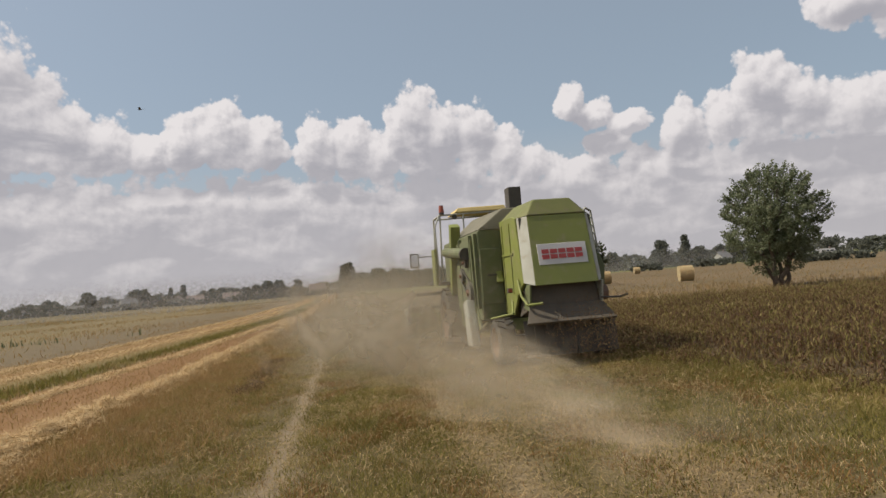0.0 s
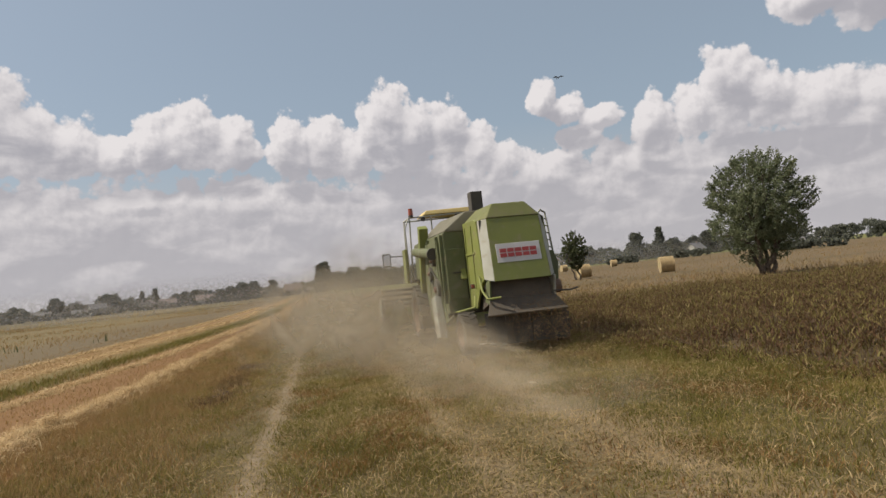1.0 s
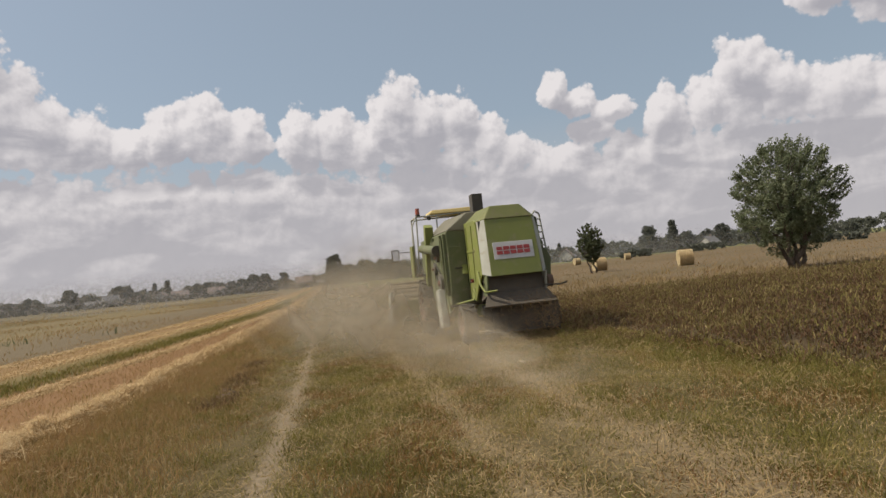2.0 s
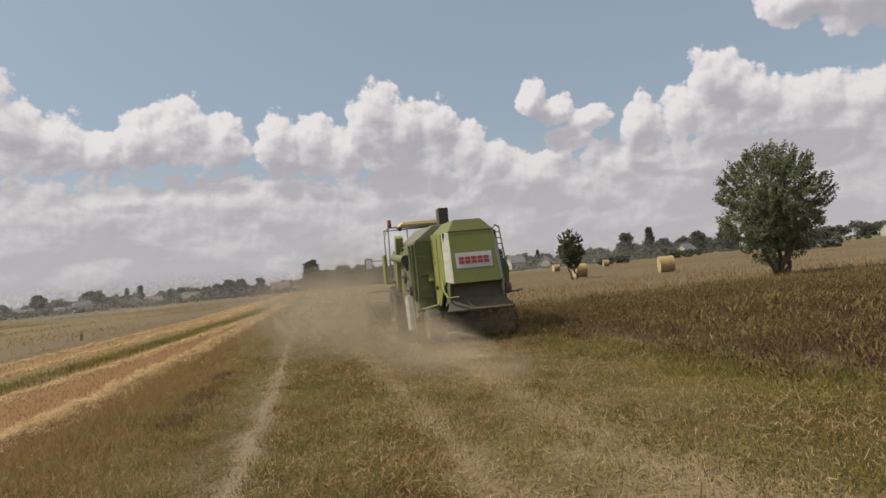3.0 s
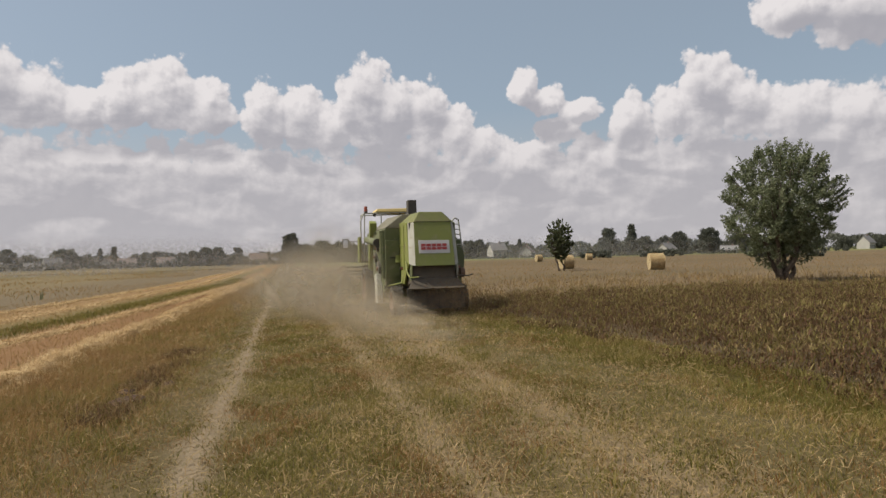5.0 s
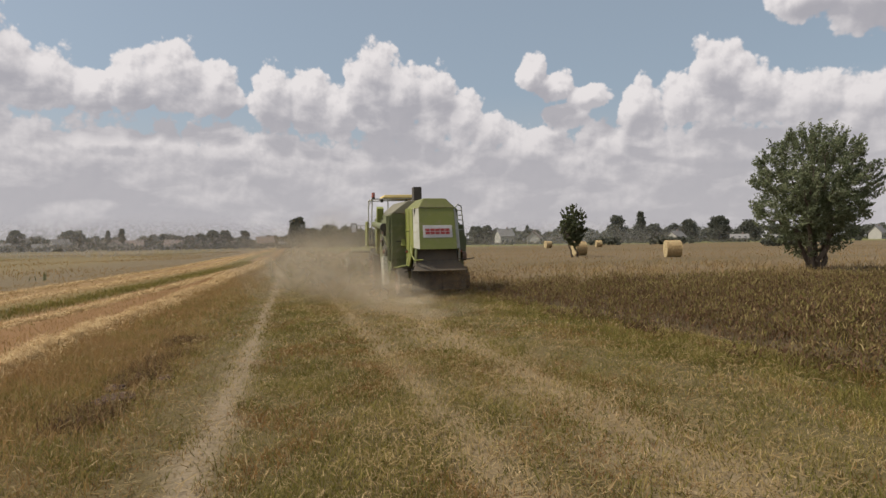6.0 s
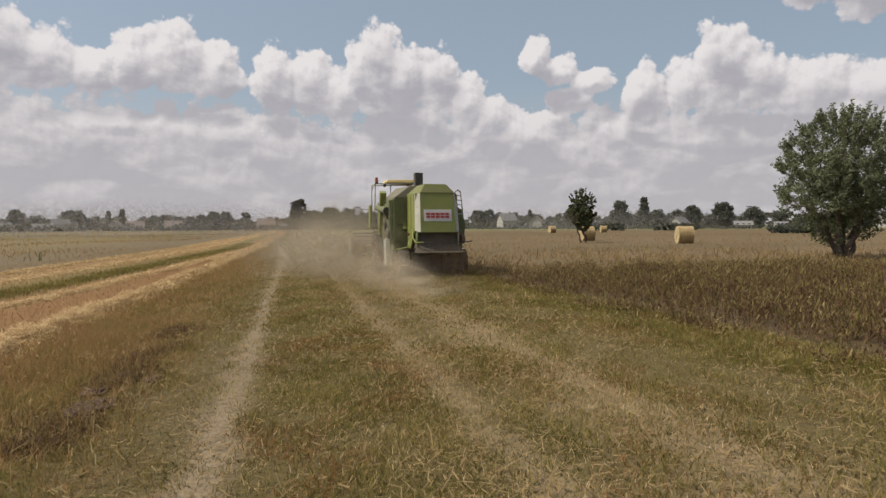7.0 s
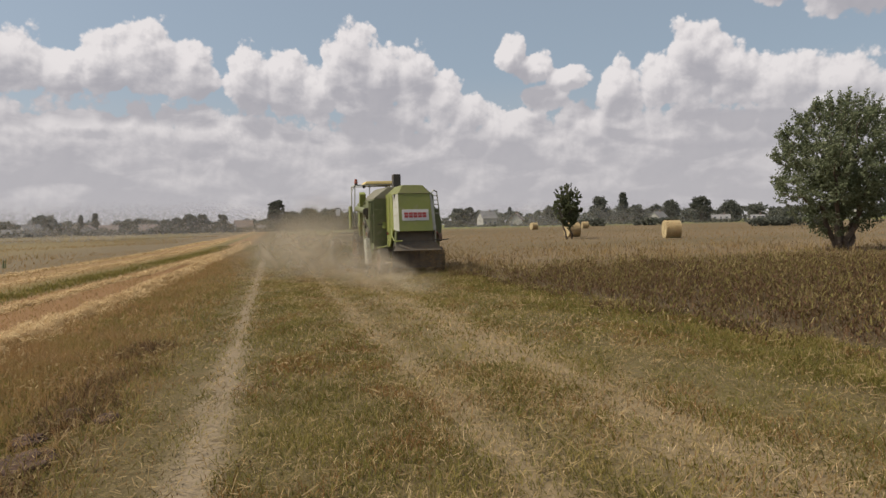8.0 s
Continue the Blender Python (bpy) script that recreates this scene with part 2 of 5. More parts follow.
ROOF_GREY = stained("grey_roof", (0.15, 0.145, 0.145), (0.2, 0.19, 0.185), 0.8, 0.85, 0.0, 0.2, 10, alike=0.5)
PANE = stained("window_pane", (0.04, 0.05, 0.06), (0.06, 0.07, 0.08), 2.0, 0.2, 0.0, 0.0, 10)
# skyline leaves paled and greyed: distance haze put into the leaf colour
FOREST = blades("hazed_foliage", [(0.09, 0.097, 0.078), (0.115, 0.12, 0.094), (0.14, 0.14, 0.105)], 0.7, 0.4, 0.03)
LEAF = blades("tree_leaves", [(0.10, 0.12, 0.062), (0.14, 0.16, 0.085), (0.19, 0.21, 0.12), (0.30, 0.31, 0.20)], 0.75, 0.5, 0.8)
LEAF_DARK = blades("dark_leaves", [(0.075, 0.088, 0.045), (0.11, 0.122, 0.062), (0.16, 0.17, 0.09)], 0.75, 0.45, 0.8)
GRASS = blades("cut_grass", [(0.22, 0.11, 0.036), (0.19, 0.13, 0.036), (0.12, 0.112, 0.026), (0.18, 0.16, 0.04), (0.235, 0.195, 0.05), (0.32, 0.24, 0.085), (0.48, 0.37, 0.18)], 0.5, 0.4, 0.7)
WEEDS = blades("brown_weeds", [(0.18, 0.15, 0.05), (0.27, 0.195, 0.07), (0.34, 0.215, 0.09), (0.28, 0.165, 0.07), (0.46, 0.335, 0.165)], 0.5, 0.4, 0.9)
CROP = blades("ripe_crop", [(0.075, 0.049, 0.03), (0.11, 0.068, 0.036), (0.15, 0.08, 0.043), (0.135, 0.105, 0.038), (0.25, 0.175, 0.08)], 0.65, 0.35, 0.5)
CROP_TIP = blades("crop_heads", [(0.15, 0.09, 0.04), (0.18, 0.155, 0.045), (0.24, 0.19, 0.065), (0.38, 0.29, 0.14)], 0.7, 0.35, 0.5)
RUST = blades("rusty_weeds", [(0.15, 0.07, 0.03), (0.23, 0.115, 0.042), (0.30, 0.165, 0.06), (0.20, 0.14, 0.045)], 0.6, 0.35, 0.9)
DRY = blades("dry_grass", [(0.19, 0.13, 0.055), (0.27, 0.19, 0.085), (0.36, 0.265, 0.13), (0.20, 0.115, 0.05)], 0.6, 0.35, 0.4)
STRAW = blades("straw", [(0.33, 0.205, 0.085), (0.45, 0.31, 0.15), (0.62, 0.47, 0.26), (0.26, 0.15, 0.066)], 0.75, 0.2, 0.6)


# ---- building aids ----
def part(name, bm, material, parent=None, label=""):
    """Links a bmesh as one mesh object under a thing or a part."""
    me = bpy.data.meshes.new(name)
    bm.to_mesh(me)
    bm.free()
    me.materials.append(material)
    ob = new(name, me)
    if parent is not None:
        ob.parent = parent
    return tagged(ob, label)


def bevel(bm, width, edges=None):
    if width:
        bmesh.ops.bevel(bm, geom=list(edges or bm.edges), offset=width, segments=2, affect="EDGES", profile=0.6)
    return bm


def box(lo, hi, round_by=0.02, bm=None):
    own = bmesh.new()
    c = [(a + b) / 2 for a, b in zip(lo, hi)]
    s = [b - a for a, b in zip(lo, hi)]
    bmesh.ops.create_cube(own, size=1, matrix=Matrix.LocRotScale(c, None, s))
    bevel(own, round_by)
    return merge(bm, own)


def merge(bm, own):
    if bm is None:
        return own
    me = bpy.data.meshes.new("joined")
    own.to_mesh(me)
    own.free()
    bm.from_mesh(me)
    bpy.data.meshes.remove(me)
    return bm


def prism(outline, axis, lo, hi, round_by=0.02, bm=None):
    """An outline of 2D points drawn out along an axis ('x': points are y, z; 'y': x, z; 'z': x, y)."""
    own = bmesh.new()

    def at(p, d):
        return {"x": (d, p[0], p[1]), "y": (p[0], d, p[1]), "z": (p[0], p[1], d)}[axis]
    a = [own.verts.new(at(p, lo)) for p in outline]
    b = [own.verts.new(at(p, hi)) for p in outline]
    own.faces.new(a)
    own.faces.new(b[::-1])
    for i in range(len(a)):
        j = (i + 1) % len(a)
        own.faces.new((a[j], a[i], b[i], b[j]))
    bmesh.ops.recalc_face_normals(own, faces=own.faces)
    bevel(own, round_by)
    return merge(bm, own)


def hull(points, round_by=0.02, bm=None):
    own = bmesh.new()
    vs = [own.verts.new(p) for p in points]
    bmesh.ops.convex_hull(own, input=vs)
    bmesh.ops.dissolve_limit(own, angle_limit=0.02, verts=own.verts, edges=own.edges)
    bmesh.ops.recalc_face_normals(own, faces=own.faces)
    bevel(own, round_by)
    return merge(bm, own)


def rod(a, b, r0, r1=None, sides=8, bm=None):
    own = bmesh.new()
    a, b = Vector(a), Vector(b)
    d = b - a
    m = Matrix.Translation((a + b) / 2) @ d.to_track_quat("Z", "Y").to_matrix().to_4x4()
    bmesh.ops.create_cone(own, cap_ends=True, segments=sides, radius1=r0, radius2=r0 if r1 is None else r1, depth=d.length, matrix=m)
    return merge(bm, own)


def bent(points, r, sides=8, bm=None):
    for a, b in zip(points, points[1:]):
        bm = rod(a, b, r, r, sides, bm)
    return bm


def heap(name, verts, faces, material, label, category="", kind="stuff"):
    """One joined mesh of very many small pieces."""
    me = bpy.data.meshes.new(name)
    me.vertices.add(len(verts))
    me.vertices.foreach_set("co", np.ascontiguousarray(verts, dtype=np.float32).ravel())
    n, k = faces.shape
    me.loops.add(n * k)
    me.loops.foreach_set("vertex_index", np.ascontiguousarray(faces, dtype=np.int32).ravel())
    me.polygons.add(n)
    me.polygons.foreach_set("loop_start", np.arange(0, n * k, k, dtype=np.int32))
    me.update(calc_edges=True)
    me.materials.append(material)
    return tagged(new(name, me), label, category, "", kind)


# ---- the lie of the land ----
TURN = radians(12.1)


def lie(x, y):
    """Height of the ground: it falls gently away ahead and to one side."""
    u = math.cos(TURN) * x - math.sin(TURN) * y
    v = math.sin(TURN) * x + math.cos(TURN) * y
    return 0.4 * np.tanh(0.08 * u) - 0.25 * np.tanh(0.052 * (v - 7.5))


def build_ground():
    k = np.linspace(-1, 1, 241)
    xs = np.sign(k) * (np.sinh(np.abs(k) * 6.2) / np.sinh(6.2)) * 4000
    ys = xs + 10.0
    gx, gy = np.meshgrid(xs, ys, indexing="ij")
    z = lie(gx, gy) + 0.02 * np.sin(gx * 1.3 + 0.7 * np.sin(gy * 0.4)) * np.exp(-np.hypot(gx, gy - 10) / 60)
    z = z - 0.05 * (np.exp(-((gx - 2.22) / 0.22) ** 2) + np.exp(-((gx - 5.85) / 0.3) ** 2)) * (np.abs(gy) < 90)
    n = len(xs)
    i = np.arange(n * n).reshape(n, n)
    faces = np.stack([i[:-1, :-1].ravel(), i[1:, :-1].ravel(), i[1:, 1:].ravel(), i[:-1, 1:].ravel()], 1)
    m = bpy.data.materials.new("field_soil")
    m.use_nodes = True
    t = m.node_tree
    bsdf = t.nodes["Principled BSDF"]
    coord, parts = t.nodes.new("ShaderNodeTexCoord"), t.nodes.new("ShaderNodeSeparateXYZ")
    t.links.new(coord.outputs["Object"], parts.inputs[0])

    def noise_of(scale, detail=5, stretch=None):
        nz = t.nodes.new("ShaderNodeTexNoise")
        nz.inputs["Scale"].default_value, nz.inputs["Detail"].default_value = scale, detail
        src = coord.outputs["Object"]
        if stretch:
            mp = t.nodes.new("ShaderNodeMapping")
            mp.inputs["Scale"].default_value = stretch
            t.links.new(src, mp.inputs[0])
            src = mp.outputs[0]
        t.links.new(src, nz.inputs["Vector"])
        return nz.outputs[0]
    wob = maths(t, "MULTIPLY", maths(t, "SUBTRACT", noise_of(0.9), 0.5), 0.5)
    run = maths(t, "SUBTRACT", maths(t, "MINIMUM", maths(t, "MAXIMUM", parts.outputs[1], 0.0), 75.0), 30.0)
    lean = span(t, parts.outputs[0], -4.0, -1.6, 0.065, 0.015, smooth=False)
    lean = maths(t, "MULTIPLY", lean, span(t, parts.outputs[0], -0.8, 1.2, 1.0, 0.0))
    x = maths(t, "SUBTRACT", maths(t, "ADD", parts.outputs[0], wob), maths(t, "MULTIPLY", run, lean))
    ramp = t.nodes.new("ShaderNodeValToRGB")
    t.links.new(span(t, x, -14.0, 12.0, 0, 1, smooth=False), ramp.inputs[0])
    # between the tracks the soil colour is lowered to include the thatch's shade
    bands = [(-14, (0.20, 0.145, 0.075)), (-12.4, (0.22, 0.145, 0.075)), (-11.8, (0.27, 0.18, 0.088)), (-10.3, (0.26, 0.165, 0.08)), (-8.9, (0.27, 0.18, 0.088)), (-8.0, (0.19, 0.14, 0.06)),
             (-6.6, (0.12, 0.10, 0.042)), (-5.6, (0.13, 0.10, 0.045)), (-4.9, (0.24, 0.135, 0.065)), (-4.2, (0.26, 0.165, 0.08)), (-3.7, (0.20, 0.11, 0.05)), (-2.4, (0.20, 0.11, 0.05)), (-1.9, (0.26, 0.165, 0.078)), (-1.2, (0.24, 0.145, 0.066)),
             (-0.7, (0.165, 0.09, 0.04)), (0.0, (0.12, 0.08, 0.036)), (1.9, (0.105, 0.08, 0.038)), (2.14, (0.22, 0.17, 0.112)), (2.30, (0.22, 0.17, 0.112)),
             (2.54, (0.105, 0.08, 0.036)), (4.0, (0.105, 0.078, 0.036)), (4.42, (0.20, 0.15, 0.088)), (4.85, (0.105, 0.08, 0.036)), (5.5, (0.20, 0.15, 0.088)),
             (6.1, (0.22, 0.165, 0.097)), (6.7, (0.11, 0.085, 0.038)), (8.4, (0.105, 0.08, 0.038)), (9.6, (0.085, 0.06, 0.034)), (12, (0.08, 0.056, 0.034))]
    el = ramp.color_ramp.elements
    while len(el) < len(bands):
        el.new(0.5)
    for e, (at, c) in zip(el, bands):
        e.position, e.color = (at + 14) / 26, (*c, 1)
    near = ramp.outputs[0]
    far_left = blend(t, span(t, noise_of(0.012, 4, (3.0, 0.5, 1)), 0.42, 0.6), (0.135, 0.11, 0.056), (0.175, 0.135, 0.072))
    grey = span(t, maths(t, "ADD", parts.outputs[0], maths(t, "MULTIPLY", wob, 8.0)), -30.0, -16.0)
    far_left = blend(t, grey, far_left, (0.145, 0.112, 0.07))
    far_right = blend(t, span(t, noise_of(0.02, 5, (0.5, 3.0, 1)), 0.4, 0.62), (0.155, 0.112, 0.066), (0.12, 0.09, 0.05))
    beyond = maths(t, "ADD", parts.outputs[1], maths(t, "MULTIPLY", parts.outputs[0], 0.35))
    right = blend(t, span(t, maths(t, "ADD", beyond, wob), 28.0, 34.0), near, far_right)
    right = blend(t, span(t, parts.outputs[1], 190.0, 215.0), right, (0.16, 0.16, 0.06))
    col = blend(t, span(t, parts.outputs[0], 8.2, 9.5), near, right)
    col = blend(t, span(t, x, -13.5, -11.5), far_left, col)
    fine = noise_of(14.0, 8)
    flecks = noise_of(55.0, 4)
    col = blend(t, span(t, fine, 0.35, 0.75, 0, 0.55), col, blend(t, 0.5, col, (0.05, 0.04, 0.025)))
    col = blend(t, span(t, flecks, 0.58, 0.72, 0, 0.5), col, (0.36, 0.29, 0.16))
    t.links.new(col, bsdf.inputs["Base Color"])
    bsdf.inputs["Roughness"].default_value = 0.95
    bsdf.inputs["Specular IOR Level"].default_value = 0.1
    bp = t.nodes.new("ShaderNodeBump")
    bp.inputs["Strength"].default_value, bp.inputs["Distance"].default_value = 0.7, 0.05
    t.links.new(fine, bp.inputs["Height"])
    t.links.new(bp.outputs[0], bsdf.inputs["Normal"])
    ob = heap("ground", np.stack([gx.ravel(), gy.ravel(), z.ravel()], 1), faces, m, "mown field with bare wheel tracks and straw rows", "field", "structure")
    ob.data.shade_smooth()
    return ob


build_ground()
rng = np.random.default_rng(5)


def sprout(x, y, height, width, lean, z0=None, bend=0.35, low=0.0):
    """Blades at the given places, two bent segments each: a quad and a tip, as triangles."""
    n = len(x)
    z = lie(x, y) if z0 is None else z0
    a, b = rng.uniform(0, 2 * np.pi, n), rng.uniform(0, 2 * np.pi, n)
    tilt = lean * rng.uniform(0.1, 1.0, n)
    ux, uy = np.cos(a) * tilt, np.sin(a) * tilt
    wx, wy = np.cos(b) * width / 2, np.sin(b) * width / 2
    base = np.stack([x, y, z + low - 0.01], 1)
    mid = base + np.stack([ux * height * 0.5, uy * height * 0.5, height * 0.55], 1)
    tip = base + np.stack([ux * height * (1 + bend), uy * height * (1 + bend), height * np.sqrt(np.clip(1 - (tilt * 0.75) ** 2, 0.05, 1))], 1)
    w = np.stack([wx, wy, np.zeros(n)], 1)
    verts = np.stack([base - w, base + w, mid + w * 0.8, mid - w * 0.8, tip], 1).reshape(-1, 3)
    i = np.arange(n)[:, None] * 5
    faces = np.concatenate([i + [0, 1, 2], i + [0, 2, 3], i + [3, 2, 4]], 0)
    return verts, faces


def scatter(n, x0, x1, y0, y1, keep):
    x, y = rng.uniform(x0, x1, n), rng.uniform(y0, y1, n)
    k = rng.uniform(0, 1, n) < keep(x, y)
    return x[k], y[k]


def patchy(x, y, s=0.8, seed=0.0):
    return 0.5 + 0.25 * np.sin(x * s * 2.1 + 1.7 * np.sin(y * s + seed)) + 0.25 * np.sin(y * s * 1.7 + 2.3 * np.sin(x * s * 1.3 + seed * 2))


def bare(x):
    """1 where wheels have run, 0 elsewhere."""
    return 0.95 * np.exp(-((x - 2.22) / 0.14) ** 2) + 0.72 * np.exp(-((x - 4.42) / 0.24) ** 2) + 0.85 * np.exp(-((x - 5.84) / 0.28) ** 2)


# ---- crops, grass and straw ----
def slant(x, y):
    """How far the straw rows and strips have run over toward the wheel tracks, against a line straight ahead."""
    return (0.015 + 0.05 * np.clip((-1.6 - x) / 2.4, 0, 1)) * (np.clip(y, 0, 75) - 30)


def crop_end(x):
    return 27.0 - 0.4 * (x - 9.0)


def build_grass():
    def keep(x, y):
        worn = bare(x + 0.05 * np.sin(y * 0.35) + 0.03 * np.sin(y * 2.3)) * (0.72 + 0.3 * patchy(x, y, 1.4, 4.0))
        return np.clip(1.0 - worn, 0, 1) * (0.35 + 0.65 * patchy(x, y, 1.1))
    for n, y0, y1, w in ((430000, 1.0, 14.0, 0.0055), (200000, 14.0, 32.0, 0.0095), (70000, 32.0, 95.0, 0.028)):
        x, y = scatter(n, -0.9, 9.6, y0, y1, keep)
        tuft = patchy(x, y, 3.1, 1.0)
        h = rng.uniform(0.025, 0.075, len(x)) * rng.choice([0.7, 1.0, 1.8], len(x), p=[0.45, 0.48, 0.07]) * (0.55 + 0.9 * tuft) * np.where(x < 1.7, 1.3, 1.0) * np.where(x > 8.0, 1.7, 1.0)
        v, f = sprout(x, y, h, w * rng.uniform(0.6, 1.6, len(x)), 1.1)
        heap("cut_grass", v, f, GRASS, "short green and browned grass between the wheel tracks", "grass")
    # rusty patches of withered weeds in the grass
    for n, y0, y1, w in ((170000, 1.0, 16.0, 0.006), (50000, 16.0, 40.0, 0.013)):
        x, y = scatter(n, 1.0, 9.4, y0, y1, lambda x, y: np.clip(patchy(x, y, 0.75, 3.0) * patchy(x, y, 2.4, 6.0) * 3.2 - 0.6, 0, 1) * np.clip(1 - bare(x), 0, 1) * np.where(np.abs(x - 3.4) < 0.9, 1.0, 0.55))
        v, f = sprout(x, y, rng.uniform(0.03, 0.085, len(x)), w, 1.1)
        heap("withered_weeds", v, f, RUST, "rusty brown withered weeds among the cut grass", "weeds")
    # bleached cut stalks standing and leaning in the grass
    for n, y0, y1, w in ((34000, 1.0, 14.0, 0.005), (16000, 14.0, 34.0, 0.009)):
        x, y = scatter(n, 2.4, 9.6, y0, y1, lambda x, y: 0.2 + 0.8 * patchy(x, y, 0.9, 5.0))
        v, f = sprout(x, y, rng.uniform(0.03, 0.08, len(x)), w, 1.3)
        heap("cut_stalks", v, f, STRAW, "bleached cut stalks standing in the grass", "stubble")


def build_weeds():
    for n, y0, y1, w in ((70000, 5.0, 20.0, 0.008), (50000, 20.0, 70.0, 0.02)):
        x, y = scatter(n, -1.9, 1.6, y0, y1, lambda x, y: np.clip(0.95 - np.clip(x + 0.3, 0, 3) * 0.45, 0, 1) * (0.5 + 0.5 * patchy(x, y, 0.5)))
        v, f = sprout(x, y, rng.uniform(0.06, 0.22, len(x)), w, 0.9)
        heap("brown_weeds", v, f, WEEDS, "rusty brown weeds beside the straw row", "weeds")
    # stubble between the straw rows
    x, y = scatter(120000, -14.0, -1.4, 6.0, 90.0, lambda x, y: np.exp(-y / 45) * (0.6 + 0.4 * patchy(x, y)))
    v, f = sprout(x, y, rng.uniform(0.05, 0.13, len(x)), 0.016, 0.7)
    heap("stubble", v, f, WEEDS, "cut brown stubble between straw rows", "stubble")
    x, y = scatter(42000, -8.4, -4.8, 10.0, 95.0, lambda x, y: np.exp(-((x + 6.1) / 0.7) ** 2) * (0.4 + 0.6 * patchy(x, y, 0.3)))
    x = x + slant(-6.1, y)
    v, f = sprout(x, y, rng.uniform(0.08, 0.2, len(x)), 0.03, 0.7)
    heap("green_strip", v, f, GRASS, "green regrowth in a strip between straw rows", "grass")


def build_straw():
    rows = ((-1.55, 0.5, 0.22, 80000, 5.0, 110.0), (-4.2, 0.36, 0.12, 28000, 10.0, 120.0), (-8.8, 0.5, 0.15, 14000, 16.0, 130.0), (-11.8, 0.5, 0.13, 11000, 20.0, 130.0))
    for cx, half, tall, n, y0, y1 in rows:
        y = y0 + (y1 - y0) * rng.uniform(0, 1, n) ** 1.8
        wander = 0.12 * np.sin(y * 0.5) + 0.08 * np.sin(y * 1.7 + cx)
        u = rng.normal(0, 0.5, n)
        x = cx + slant(cx, y) + wander + u * half
        size = np.clip(y / 34, 0.5, 2.0)
        height = tall * np.exp(-u ** 2) * (0.35 + 1.3 * np.clip(patchy(x * 2.0, y, 2.6, 1.0) - 0.15, 0, 1)) * rng.uniform(0, 1, n)
        z = lie(x, y) + height
        a, pitch, length = rng.uniform(0, np.pi, n), rng.normal(0, 0.3, n), rng.uniform(0.10, 0.30, n) * np.clip(size, 1, 2)
        d = np.stack([np.cos(a) * np.cos(pitch), np.sin(a) * np.cos(pitch), np.sin(pitch)], 1) * length[:, None] / 2
        side = np.stack([-np.sin(a), np.cos(a), rng.uniform(-0.6, 0.6, n)], 1) * (0.006 * size)[:, None]
        c = np.stack([x, y, z + 0.02], 1)
        v = np.stack([c - d - side, c + d - side, c + d + side, c - d + side], 1).reshape(-1, 3)
        f = np.arange(n * 4).reshape(n, 4)
        heap("straw_row", v, f, STRAW, "loose golden straw lying in a row on stubble", "straw")
    # stiff stalks that stick up out of the nearest row
    x, y = scatter(9000, -2.6, -0.8, 6.0, 60.0, lambda x, y: np.exp(-((x + 1.55 - slant(-1.55, y)) / 0.45) ** 2) * np.exp(-y / 40) * np.clip(2 * patchy(x, y, 1.8, 2.0) - 0.4, 0, 1))
    v, f = sprout(x, y, rng.uniform(0.12, 0.34, len(x)), 0.014, 0.7)
    heap("straw_stalks", v, f, STRAW, "stiff straw stalks sticking up out of the row", "straw")
    # chopped straw strewn along the wheel tracks
    n = 17000
    y = 1.0 + 40 * rng.uniform(0, 1, n) ** 1.6
    x = rng.choice([2.22, 4.4, 5.85], n, p=[0.14, 0.36, 0.5])
    x = x + rng.normal(0, 1, n) * np.where(x < 3, 0.2, 0.36)
    z = lie(x, y) + rng.uniform(0.005, 0.05, n)
    a, length = rng.uniform(0, np.pi, n), rng.uniform(0.03, 0.13, n)
    d = np.stack([np.cos(a), np.sin(a), rng.normal(0, 0.2, n)], 1) * length[:, None] / 2
    side = np.stack([-np.sin(a), np.cos(a), np.zeros(n)], 1) * 0.0035
    c = np.stack([x, y, z], 1)
    v = np.stack([c - d - side, c + d - side, c + d + side, c - d + side], 1).reshape(-1, 3)
    heap("strewn_straw", v, np.arange(n * 4).reshape(n, 4), DRY, "chopped pale straw strewn over the wheel tracks", "straw")


def build_litter():
    """Broken straw and withered stalks lying about in the cut grass."""
    for n, y0, y1, fat in ((30000, 3.0, 14.0, 0.003), (22000, 14.0, 40.0, 0.007)):
        x, y = scatter(n, -1.2, 9.6, y0, y1, lambda x, y: 0.25 + 0.75 * patchy(x, y, 0.9, 7.0) ** 2)
        m = len(x)
        z = lie(x, y) + rng.uniform(0.02, 0.13, m)
        a, length = rng.uniform(0, np.pi, m), rng.uniform(0.03, 0.11, m)
        d = np.stack([np.cos(a), np.sin(a), rng.normal(0, 0.45, m)], 1) * length[:, None] / 2
        side = np.stack([-np.sin(a), np.cos(a), rng.normal(0, 0.5, m)], 1) * fat
        c = np.stack([x, y, z], 1)
        v = np.stack([c - d - side, c + d - side, c + d + side, c - d + side], 1).reshape(-1, 3)
        heap("straw_litter", v, np.arange(m * 4).reshape(m, 4), DRY, "broken straw and withered stalks lying in the cut grass", "straw")


